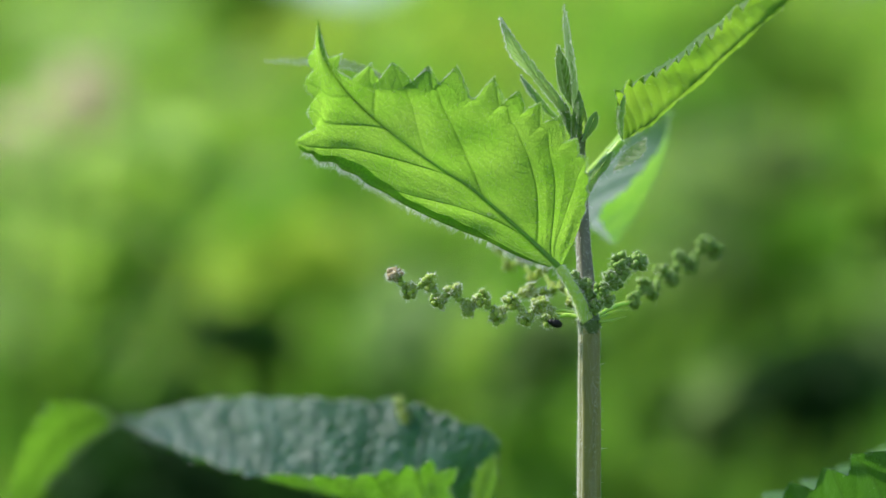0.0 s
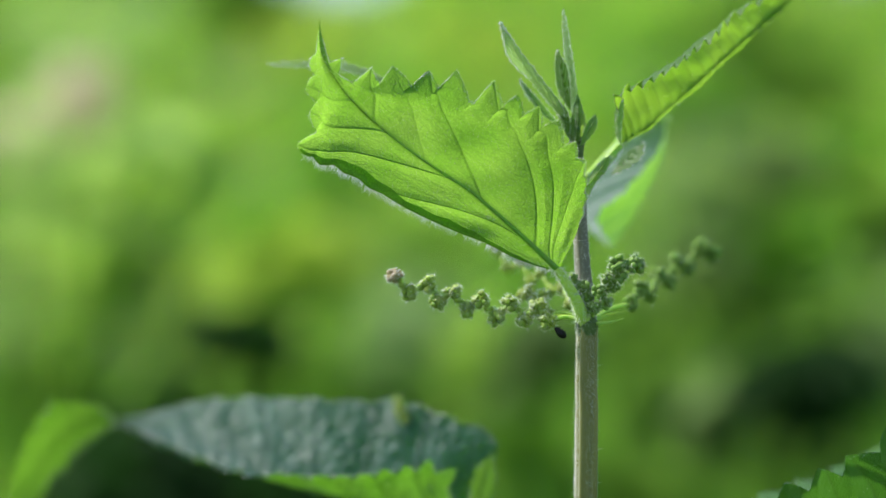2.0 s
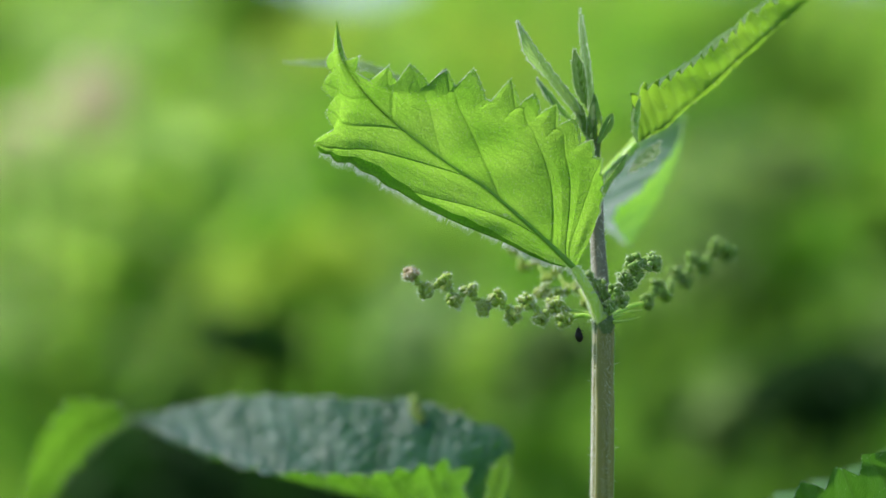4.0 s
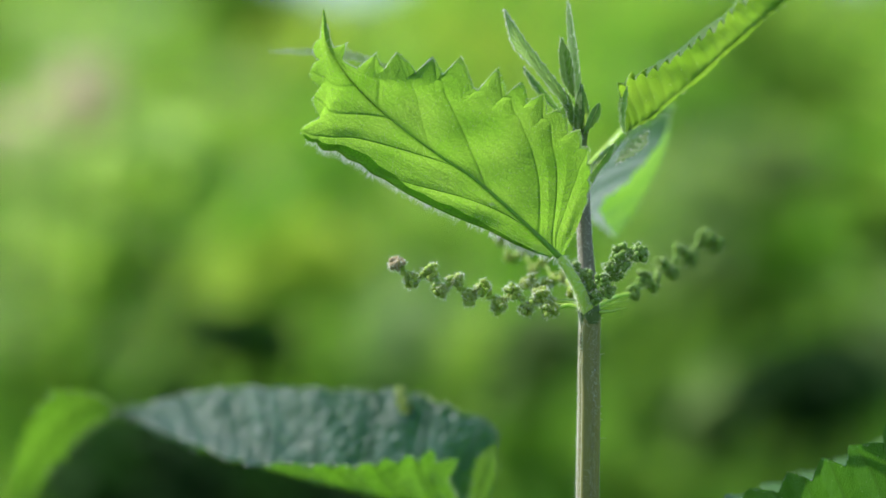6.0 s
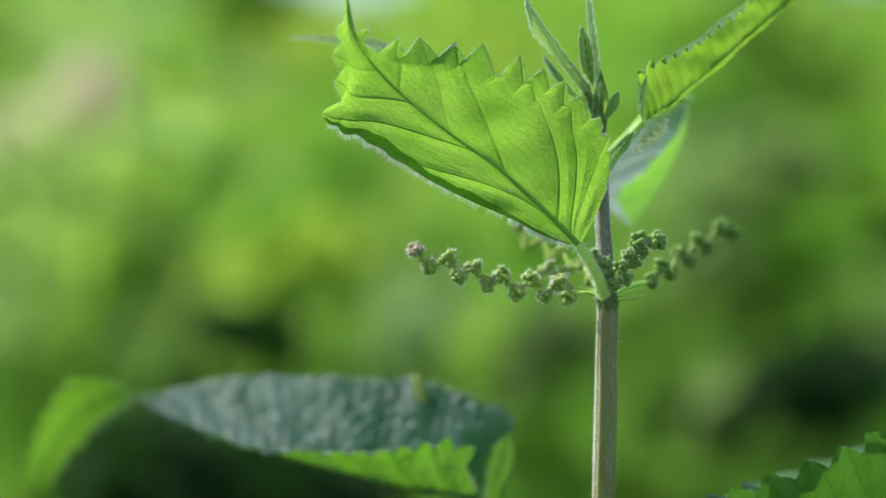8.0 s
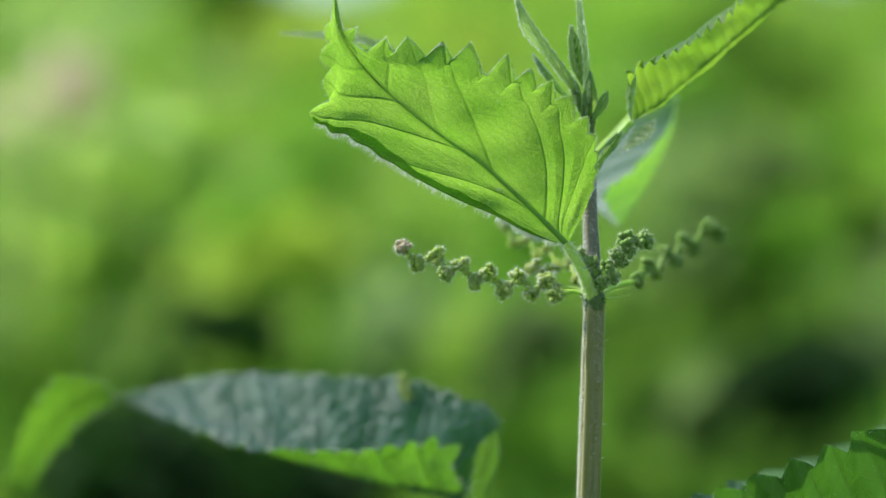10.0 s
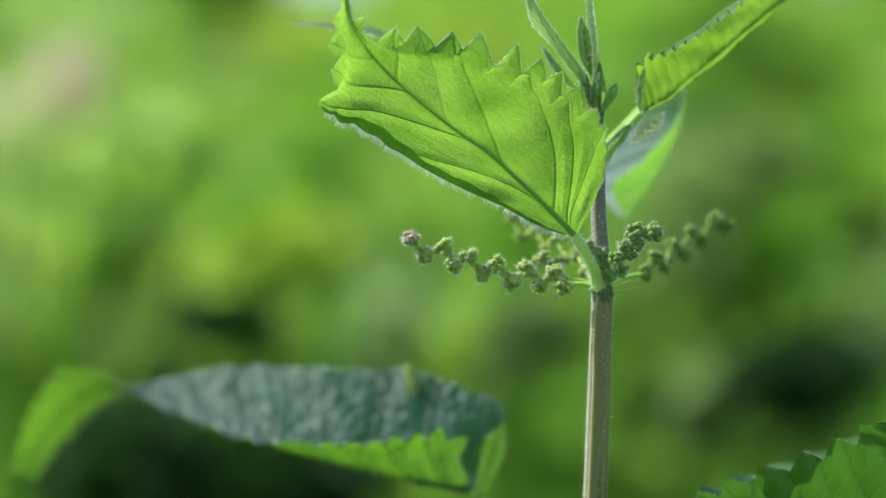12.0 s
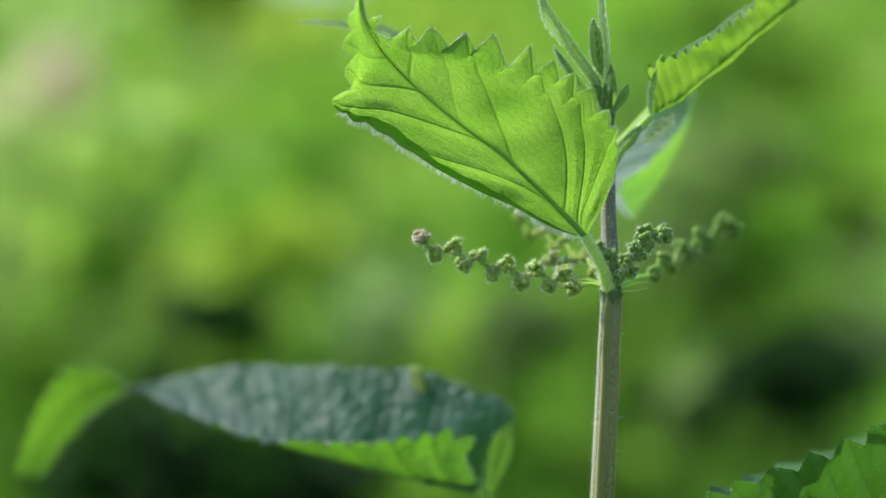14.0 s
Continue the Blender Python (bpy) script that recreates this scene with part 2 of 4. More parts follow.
    def build(self, nu=150, nv=14):
        bm = bmesh.new()
        vein = bm.verts.layers.float.new("vein")
        uv = bm.loops.layers.uv.new("UVMap")
        for side in (0, 1):
            grid, where = [], {}
            for i in range(nu + 1):
                row = []
                for j in range(nv + 1):
                    p, f, st = self.at(side, i / nu, j / nv)
                    x = bm.verts.new(p)
                    x[vein] = f
                    where[x] = st
                    row.append(x)
                grid.append(row)
            for a, b in zip(grid, grid[1:]):
                for j in range(nv):
                    quad = (a[j], a[j + 1], b[j + 1], b[j]) if side == 0 else (a[j], b[j], b[j + 1], a[j + 1])
                    fc = bm.faces.new(quad)
                    for lp in fc.loops:
                        lp[uv].uv = where[lp.vert]
        bmesh.ops.remove_doubles(bm, verts=bm.verts, dist=1e-6)
        bmesh.ops.dissolve_degenerate(bm, dist=1e-7, edges=bm.edges)
        return bm

    def fringe(self, count, length, side_share=(0.5, 0.5), inner=0.25, span=(0.02, 0.98), thick=0.00006):
        """Bristles along the margins, and some on the blade."""
        bm = bmesh.new()
        for _ in range(count):
            side = 0 if random.random() < side_share[0] else 1
            u = span[0] + (span[1] - span[0]) * random.random()
            v = random.random() if random.random() < inner else 1 - 0.03 * random.random()
            p = self.at(side, u, v)[0]
            m = self.at(side, u, max(v - 0.1, 0))[0]
            way = (p - m).normalized() * (1.0 if v > 0.9 else 0.1) + Vector((random.gauss(0, 0.45), random.gauss(0, 0.5), random.gauss(0, 0.45))) + self.face * (0.1 if v > 0.9 else 0.8)
            hair(bm, p, way, length * random.uniform(0.5, 1.2), thick)
        return bm


class VeinedBlade(Blade):
    """A blade whose teeth and side veins are told one by one: teeth (u, length, half width, lean), veins (start on the midrib, end at the margin, bend, strength)."""

    def row(self, side, u):
        """All that holds for one line across the blade."""
        lo, hi = max(u - 0.01, 0), min(u + 0.01, 1)
        m, e = curve_at(self.mid, u), curve_at(self.margins[side], u)
        dm, de = curve_at(self.mid, hi) - curve_at(self.mid, lo), curve_at(self.margins[side], hi) - curve_at(self.margins[side], lo)
        t, edge_t = dm.normalized(), de.normalized() if de.length > 1e-9 else dm.normalized()
        across = e - m
        width = across.length
        out = across / width if width > 1e-7 else t.orthogonal()
        n = out.cross(t)
        n = n.normalized() if n.length > 1e-6 else self.face.copy()
        if n.dot(self.face) < 0:
            n = -n
        reach, lean = 0.0, 0.0
        for c, size, half, ahead in self.tooth_list[side]:
            x = (u - c) / half
            x = abs(x - 0.35 * ahead) / (1 + 0.35 * abs(ahead) * (1 if x < 0.35 * ahead else -1) * (1 if ahead > 0 else -1))
            if x < 1:
                s = size * (1 - x) ** (0.5 if self.flat and side == 1 and c > 0.8 else self.round_tooth)
                if s > reach:
                    reach, lean = s, ahead
        point = out - edge_t * out.dot(edge_t)
        point = point.normalized() if point.length > 1e-4 else out
        if self.flat:
            point = edge_t.cross(self.face).normalized() * (1 if side == 0 else -1)
        return m, across, width, n, (point + edge_t * (self.forward + 0.5 * lean)) * reach, reach, dm / (hi - lo), de / (hi - lo)

    def at(self, side, u, v):
        if (side, u) not in self.rows:
            self.rows[side, u] = self.row(side, u)
        m, across, width, n, tooth, reach, dm, de = self.rows[side, u]
        n = self.face.lerp(n, min(1.0, v * 5)).normalized()
        w = max(0.0, (v - 0.7) / 0.3)
        speed = (dm * (1 - v) + de * v).length
        line, near = 0.0, 1.0
        steps = []
        for a, b, bend, strength in self.vein_list[side]:
            g = u - a - (b - a) * v ** bend
            d = abs(g) * speed * 0.7
            line = max(line, strength * math.exp(-((d / (self.thick * (1.25 - 0.7 * v))) ** 2)))
            near = min(near, d)
            steps.append((g, d))
        before = min((d for g, d in steps if g <= 0), default=0.004)
        after = min((d for g, d in steps if g > 0), default=0.004)
        f = before / max(before + after, 1e-6)
        rung = v * width / self.rung + 1.5 * f * (1 - f) + 0.8 * noise.noise(Vector((u * 26, v * 6, 3.0 + side)))
        small = self.ladder * math.exp(-((abs(rung - round(rung)) / 0.15) ** 2)) * min(1, v * 6)
        mid_line = math.exp(-((v * width / self.rib) ** 2)) * (1 - 0.35 * u) * min(1.0, width / 0.004)
        panel = 1 - math.exp(-((near / 0.0022) ** 2))
        fade = min(1.0, width / 0.008)
        lift = self.ridge * max(line, small * 0.4) + 1.6 * self.ridge * mid_line - self.quilt * fade * panel * min(1, v * 4) * (1 - 0.5 * w)
        lift += self.wave * fade * noise.noise(Vector((u * 9, v * 2.4, side * 7.0 + self.length * 31)))
        if self.dents[side]:
            dist = noise.voronoi((m + across * v) * 300)[0]
            lift += self.dents[side] * fade * (min(1.0, (dist[1] - dist[0]) * 1.1) - 0.4) * min(1, v * 5)
        lift += self.bow[side] * min(1.0, width / 0.012) * (1 - abs((v - self.crease[side]) / (self.crease[side] if v < self.crease[side] else 1 - self.crease[side])) ** 1.4)
        p = m + across * v + tooth * w ** 1.6 + n * lift
        p -= n * (self.curl * w * w * reach)
        p += n * (w * w * reach * 0.10 * noise.noise(Vector((u * 24, side * 4.0, 2.0))))
        return p, max(line * 0.8, mid_line * 0.85, small), (p.x + 0.3 * p.y, p.z - 0.3 * p.y)


def veined(mid, right, left, teeth, veins, wave=0.0, thick=0.00030, round_tooth=0.85, rung=0.0017, dents=(0.0, 0.0), flat=False, **kw):
    bl = VeinedBlade(mid, right, left, **kw)
    bl.tooth_list, bl.vein_list, bl.wave, bl.thick, bl.round_tooth, bl.rung, bl.dents, bl.flat = teeth, veins, wave, thick, round_tooth, rung, dents, flat
    bl.rows = {}
    return bl


def leaf_part(name, blade, mat, parent, label, nu, nv, origin, bristles=0, length=0.0012, **kw):
    ob = part(name, blade.build(nu, nv), mat, parent, label, origin)
    if bristles:
        tagged(part("bristles", blade.fringe(bristles, length, **kw), M_HAIR, ob, "fine pale stinging hairs"), kind="stuff")
    return ob


def stalk_hairs(points, radii, count, length, spread=1.0, span=(0, 1), thick=0.00006):
    bm = bmesh.new()
    for _ in range(count):
        u = random.uniform(*span)
        c = curve_at(points, u)
        a = random.uniform(0, 2 * math.pi)
        t = (curve_at(points, min(u + 0.01, 1)) - curve_at(points, max(u - 0.01, 0))).normalized()
        x = t.orthogonal().normalized()
        out = x * math.cos(a) + t.cross(x) * math.sin(a)
        hair(bm, c + out * value_at(radii, u) * 0.97, out + Vector((0, 0, random.uniform(-0.6, 0.3))) * spread, length * random.uniform(0.4, 1.3) * (2.2 if random.random() < 0.04 else 1), thick)
    return bm


def catkin(parent, points, knots, size, mats, label, seed, swing=0.0018, taper=(0.9, 1.0), hairs=500, side_way=(0, 0, 1), start=0.16):
    """A nettle flower string: a thin axis that zigzags between tight knots of tiny round flowers."""
    rnd = random.Random(seed)
    spots = []
    for k in range(knots):
        u = start + (1 - start) * k / (knots - 1)
        off = Vector(side_way) * (swing * (1 if k % 2 else -1) * rnd.uniform(0.75, 1.15) * min(1.0, 0.5 + u))
        spots.append((u, curve_at(points, u) + off + Vector((rnd.gauss(0, 0.0003), rnd.gauss(0, 0.0006), rnd.gauss(0, 0.0002)))))
    axis = tube(bmesh.new(), [Vector(points[0]), curve_at(points, start * 0.5)] + [q for _, q in spots], (0.0005, 0.00035, 0.0003), 8, knots * 6)
    stem = part("catkin", axis, M_PETIOLE, parent, label)
    bm = bmesh.new()
    tips = []

    def floret(q, d, s, which):
        m = Matrix.Translation(q) @ Matrix.Diagonal((*(s * rnd.uniform(0.85, 1.15) for _ in range(3)), 1))
        made = bmesh.ops.create_icosphere(bm, subdivisions=2, radius=1.0, matrix=m)["verts"]
        for f in {f for w in made for f in w.link_faces}:
            f.material_index = which
        tips.append((q, d, s))

    for k, (u, knot) in enumerate(spots):
        s = size * value_at(taper, u)
        which = len(mats) - 1 if k == knots - 1 else 0
        for _ in range(24):
            d = Vector((rnd.gauss(0, 1), rnd.gauss(0, 1), rnd.gauss(0, 1))).normalized()
            floret(knot + d * s * rnd.uniform(0.5, 0.8), d, s * rnd.uniform(0.26, 0.4), which)
        if k + 1 < knots:
            for f in (0.3, 0.43, 0.57, 0.7):
                d = Vector((rnd.gauss(0, 1), rnd.gauss(0, 1), rnd.gauss(0, 1))).normalized()
                floret(knot.lerp(spots[k + 1][1], f) + d * s * 0.22, d, s * rnd.uniform(0.26, 0.38), 0)
    tagged(part("inflorescence", bm, mats, stem), kind="stuff")
    fz = bmesh.new()
    for _ in range(hairs):
        q, d, s = rnd.choice(tips)
        way = (d + Vector((rnd.gauss(0, 0.6), rnd.gauss(0, 0.6), rnd.gauss(0, 0.6)))).normalized()
        hair(fz, q + way * s * 0.9, way, rnd.uniform(0.0004, 0.0012), 0.00004)
    tagged(part("bristles", fz, M_HAIR, stem, "fine pale stinging hairs"), kind="stuff")
    return stem


# ---- ground ----
def rise(x, y):
    """The lie of the land: level round the nettles, then a grassy slope up to a crest with a dip in it."""
    f = min(max((y - 4.2) / 12.3, 0.0), 1.0)
    dip = math.exp(-(((x + 0.80) / 0.56) ** 4))
    crest = 2.97 - 0.265 * dip + 0.1 * noise.noise(Vector((x * 0.5, 3.0, 1.0))) * (1 - dip)
    back = min(max((y - 17.0) / 40.0, 0.0), 1.0)
    return crest * f * (1 - 0.6 * back) + 0.04 * noise.noise(Vector((x * 0.6, y * 0.6, 0))) * (1 - f) - 0.03


def ground():
    n = Net("meadow_ground")
    co = n.add("TexCoord").outputs["Object"]
    a = n.add("TexNoise", {"Vector": co, "Scale": 0.9, "Detail": 3.0}).outputs[0]
    b = n.add("TexNoise", {"Vector": co, "Scale": 40.0, "Detail": 6.0}).outputs[0]
    col = n.mix(n.add("MapRange", {0: a, 1: 0.35, 2: 0.65}).outputs[0], (0.13, 0.26, 0.04), (0.23, 0.31, 0.08))
    col = n.mix(n.add("MapRange", {0: b, 1: 0.4, 2: 0.7}).outputs[0], col, (0.11, 0.17, 0.045))
    bump = n.add("Bump", {"Strength": 0.8, "Distance": 0.03, "Height": b}).outputs[0]
    mat = n.out(n.add("BsdfPrincipled", {"Base Color": col, "Roughness": 0.9, "Normal": bump}).outputs[0])
    bm = bmesh.new()
    far = [20, 30, 60, 300, 1500]
    xs = [-v for v in far[::-1]] + [k * 0.3 for k in range(-40, 41)] + far
    ys = [-v for v in far[::-1]] + [k * 0.3 for k in range(-20, 62)] + far
    grid = [[bm.verts.new((x, y, rise(x, y))) for x in xs] for y in ys]
    for r, s in zip(grid, grid[1:]):
        for j in range(len(xs) - 1):
            bm.faces.new((r[j], r[j + 1], s[j + 1], s[j])).smooth = True
    me = bpy.data.meshes.new("ground")
    bm.to_mesh(me)
    bm.free()
    me.materials.append(mat)
    return tagged(new("ground", me), "sunlit green meadow rising to a grassy crest", "ground", kind="structure")


ground()


# ---- far plants ----
def weed_material(name, base, through_col, glow=0.6, spread=1.3):
    return soft_material(name, base, tuple(min(0.9, c * spread) for c in base), through_col, glow, 0.75, 40.0, spec=0.1)


# Leaf tones carry the bright and dark patches of the background.
WEED = {
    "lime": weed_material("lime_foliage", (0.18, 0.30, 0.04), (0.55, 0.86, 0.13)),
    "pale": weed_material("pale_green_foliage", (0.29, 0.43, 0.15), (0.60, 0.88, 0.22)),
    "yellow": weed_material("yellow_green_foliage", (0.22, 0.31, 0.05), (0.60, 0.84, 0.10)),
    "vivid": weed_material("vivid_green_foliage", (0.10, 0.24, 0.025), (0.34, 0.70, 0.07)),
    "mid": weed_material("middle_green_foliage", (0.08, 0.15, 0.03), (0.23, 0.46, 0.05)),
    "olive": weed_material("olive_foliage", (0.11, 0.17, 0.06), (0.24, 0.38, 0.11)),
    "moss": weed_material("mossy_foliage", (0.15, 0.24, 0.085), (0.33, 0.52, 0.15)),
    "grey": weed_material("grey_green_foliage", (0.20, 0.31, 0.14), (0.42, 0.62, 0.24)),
    "beige": weed_material("dry_stalks", (0.68, 0.58, 0.40), (0.86, 0.76, 0.54)),
    # Shaded gaps between the weeds are put in as dark leaf colours.
    "dark": weed_material("gap_shade_foliage", (0.028, 0.07, 0.018), (0.04, 0.13, 0.02), 0.4),
    "deep": weed_material("deep_shade_foliage", (0.022, 0.055, 0.014), (0.03, 0.10, 0.016), 0.35),
}


def leaf_card(bm, at, way, up, size, fold=0.18):
    """One small leaf: folded along its midrib, pointed, eight faces."""
    way = way.normalized()
    side = way.cross(up).normalized()
    n = side.cross(way)
    spine = [at, at + way * size * 0.35 + n * size * 0.03, at + way * size * 0.7 + n * size * 0.02, at + way * size - n * size * 0.08]
    sp = [bm.verts.new(p) for p in spine]
    for s in (1, -1):
        a = bm.verts.new(spine[1] + side * (s * size * 0.27) + n * size * fold)
        b = bm.verts.new(spine[2] + side * (s * size * 0.2) + n * size * fold * 0.7)
        bm.faces.new((sp[0], a, sp[1]) if s > 0 else (sp[0], sp[1], a))
        bm.faces.new((sp[1], a, b, sp[2]) if s > 0 else (sp[1], sp[2], b, a))
        bm.faces.new((sp[2], b, sp[3]) if s > 0 else (sp[2], sp[3], b))


KINDS = {"lime": ("young_weed", "fresh lime-green leafy weed"), "pale": ("meadow_herb", "pale yellow-green downy herb"), "yellow": ("yellow_weed", "yellow-green flowering weed"),
         "vivid": ("broadleaf_weed", "vivid green broad-leaved weed"), "mid": ("nettle_clump", "mid-green clump of nettles"),
         "olive": ("bramble_spray", "dull olive-green bramble spray"), "moss": ("bramble_spray", "soft moss-green bramble spray"), "grey": ("mugwort_plant", "grey-green downy leafy herb"),
         "beige": ("seed_head", "pale beige dry grass seed head"), "dark": ("shade_clump", "dark green leaf clump standing in for a shaded gap"), "deep": ("shade_clump", "almost black leaf clump standing in for a deep shaded gap")}


def clump(centre, rx, rz, ry, tone, count, size, seed):
    """A leafy plant: stalks from the ground and a loose head of leaves."""
    rnd = random.Random(seed)
    c = Vector(centre)
    name, label = KINDS[tone]
    ob = thing(name, (c.x, c.y, 0), label, "plant", "weeds behind the nettle")
    for k in range(3):
        foot = Vector((c.x + rnd.uniform(-0.3, 0.3) * rx, c.y + rnd.uniform(-0.3, 0.3) * ry, -0.03))
        top = c + Vector((rnd.uniform(-0.5, 0.5) * rx, rnd.uniform(-0.4, 0.4) * ry, rz * 0.4))
        st = tube(bmesh.new(), [foot, (foot + top) / 2 + Vector((rnd.gauss(0, 0.012), 0.0, 0)), top], (0.004, 0.003, 0.0015), 6, 6)
        part("stalk", st, WEED["dark" if tone in ("dark", "deep") else "mid"], ob)
    bm = bmesh.new()
    for _ in range(count):
        d = Vector((rnd.gauss(0, 1), rnd.gauss(0, 1), rnd.gauss(0, 1))).normalized() * rnd.random() ** 0.45
        p = c + Vector((d.x * rx, d.y * ry, d.z * rz))
        way = Vector((rnd.gauss(0, 1), rnd.gauss(0, 1), rnd.gauss(-0.2, 0.6)))
        leaf_card(bm, p - way.normalized() * size * 0.5, way, Vector((rnd.gauss(0, 0.5), rnd.gauss(0, 0.5), 1)), size * rnd.uniform(0.6, 1.25))
    low = 0.80 - 0.13 * c.y
    for _ in range(26):
        h = rnd.uniform(0.06, min(low, c.z - rz) - 0.03)
        f = h / c.z
        p = Vector((c.x + rnd.gauss(0, 0.5) * rx * f, c.y + rnd.gauss(0, 0.4) * ry, h))
        a = rnd.uniform(0, 2 * math.pi)
        leaf_card(bm, p, Vector((math.cos(a), math.sin(a), rnd.uniform(-0.3, 0.4))), Vector((0, 0, 1)), size * rnd.uniform(0.9, 1.8))
    tagged(part("foliage", bm, WEED[tone], ob), kind="stuff")
    return ob


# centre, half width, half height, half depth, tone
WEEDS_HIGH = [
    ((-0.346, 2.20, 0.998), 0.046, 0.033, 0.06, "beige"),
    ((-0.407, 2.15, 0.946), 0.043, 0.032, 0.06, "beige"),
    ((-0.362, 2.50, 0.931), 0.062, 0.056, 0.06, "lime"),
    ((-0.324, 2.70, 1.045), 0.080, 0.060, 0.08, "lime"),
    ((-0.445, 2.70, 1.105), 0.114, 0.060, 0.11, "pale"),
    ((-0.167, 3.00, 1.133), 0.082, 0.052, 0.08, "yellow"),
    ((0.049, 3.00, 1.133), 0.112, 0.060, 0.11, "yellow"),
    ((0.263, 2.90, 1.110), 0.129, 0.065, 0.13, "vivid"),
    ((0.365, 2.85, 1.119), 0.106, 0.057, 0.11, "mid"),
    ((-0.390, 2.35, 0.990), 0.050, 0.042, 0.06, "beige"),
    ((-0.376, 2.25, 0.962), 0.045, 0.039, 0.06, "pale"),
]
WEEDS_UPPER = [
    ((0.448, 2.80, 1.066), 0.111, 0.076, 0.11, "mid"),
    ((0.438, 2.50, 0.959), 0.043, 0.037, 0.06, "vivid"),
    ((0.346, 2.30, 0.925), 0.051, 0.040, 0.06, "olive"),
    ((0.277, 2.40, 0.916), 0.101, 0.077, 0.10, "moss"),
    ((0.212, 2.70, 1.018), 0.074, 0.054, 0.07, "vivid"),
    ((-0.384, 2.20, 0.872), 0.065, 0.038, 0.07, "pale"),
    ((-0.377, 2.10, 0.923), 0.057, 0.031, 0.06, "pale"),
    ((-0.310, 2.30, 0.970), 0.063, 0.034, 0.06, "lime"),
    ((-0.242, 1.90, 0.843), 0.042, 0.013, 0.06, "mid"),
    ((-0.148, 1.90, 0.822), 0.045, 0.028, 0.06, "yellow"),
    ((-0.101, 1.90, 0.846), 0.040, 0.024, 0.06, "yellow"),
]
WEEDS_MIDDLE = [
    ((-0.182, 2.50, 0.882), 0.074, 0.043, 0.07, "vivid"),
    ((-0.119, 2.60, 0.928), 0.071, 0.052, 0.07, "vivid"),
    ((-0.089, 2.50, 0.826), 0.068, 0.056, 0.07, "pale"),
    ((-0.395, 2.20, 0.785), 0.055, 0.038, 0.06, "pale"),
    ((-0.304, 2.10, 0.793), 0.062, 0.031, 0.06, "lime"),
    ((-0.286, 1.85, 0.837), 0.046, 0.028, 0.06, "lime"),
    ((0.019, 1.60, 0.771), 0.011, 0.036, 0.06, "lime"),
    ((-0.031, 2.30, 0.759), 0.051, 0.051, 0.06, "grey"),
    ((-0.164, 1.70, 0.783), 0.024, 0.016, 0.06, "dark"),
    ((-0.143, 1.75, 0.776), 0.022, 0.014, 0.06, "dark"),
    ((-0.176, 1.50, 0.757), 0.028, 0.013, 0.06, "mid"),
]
WEEDS_LOW = [
    ((-0.349, 2.00, 0.741), 0.055, 0.025, 0.06, "mid"),
    ((0.070, 1.60, 0.783), 0.028, 0.028, 0.06, "olive"),
    ((0.172, 1.45, 0.742), 0.010, 0.028, 0.05, "olive"),
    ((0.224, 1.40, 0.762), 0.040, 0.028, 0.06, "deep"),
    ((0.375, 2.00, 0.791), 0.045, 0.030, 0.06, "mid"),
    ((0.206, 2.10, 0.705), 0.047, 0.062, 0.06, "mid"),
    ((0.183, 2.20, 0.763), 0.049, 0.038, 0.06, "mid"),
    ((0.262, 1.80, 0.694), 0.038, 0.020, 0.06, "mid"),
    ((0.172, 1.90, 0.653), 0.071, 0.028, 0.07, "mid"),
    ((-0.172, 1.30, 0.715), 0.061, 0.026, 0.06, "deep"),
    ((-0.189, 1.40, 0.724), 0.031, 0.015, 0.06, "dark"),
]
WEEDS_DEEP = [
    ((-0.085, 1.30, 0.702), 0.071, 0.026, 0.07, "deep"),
    ((0.064, 1.90, 0.695), 0.042, 0.042, 0.06, "vivid"),
    ((-0.030, 1.90, 0.700), 0.057, 0.028, 0.06, "mid"),
    ((0.107, 2.60, 0.864), 0.103, 0.071, 0.10, "vivid"),
    ((-0.003, 2.60, 0.851), 0.071, 0.052, 0.07, "lime"),
    ((-0.280, 2.60, 0.922), 0.071, 0.058, 0.07, "vivid"),
    ((0.367, 2.40, 0.845), 0.083, 0.054, 0.08, "vivid"),
    ((0.311, 2.30, 0.794), 0.057, 0.034, 0.06, "mid"),
    ((0.243, 2.20, 0.769), 0.044, 0.027, 0.06, "mid"),
    ((0.249, 2.25, 0.823), 0.050, 0.039, 0.06, "olive"),
    ((0.481, 2.50, 0.863), 0.037, 0.056, 0.06, "mid"),
]
WEEDS_LATE = [
    ((0.312, 2.70, 1.025), 0.074, 0.054, 0.07, "vivid"),
    ((-0.060, 2.90, 1.023), 0.108, 0.072, 0.11, "vivid"),
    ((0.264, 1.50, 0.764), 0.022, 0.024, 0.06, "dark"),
    ((0.318, 1.60, 0.775), 0.022, 0.030, 0.06, "olive"),
    ((-0.270, 2.10, 0.945), 0.044, 0.034, 0.06, "pale"),
    ((-0.262, 2.00, 0.893), 0.042, 0.028, 0.06, "lime"),
    ((-0.135, 1.90, 0.812), 0.038, 0.020, 0.06, "lime"),
    ((0.052, 1.80, 0.742), 0.022, 0.026, 0.05, "moss"),
]
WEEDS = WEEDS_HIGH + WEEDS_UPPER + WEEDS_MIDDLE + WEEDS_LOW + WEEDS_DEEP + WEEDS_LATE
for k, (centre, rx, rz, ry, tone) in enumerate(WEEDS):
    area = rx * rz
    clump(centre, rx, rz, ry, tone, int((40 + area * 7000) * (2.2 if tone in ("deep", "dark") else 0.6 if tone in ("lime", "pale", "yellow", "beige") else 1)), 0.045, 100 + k)


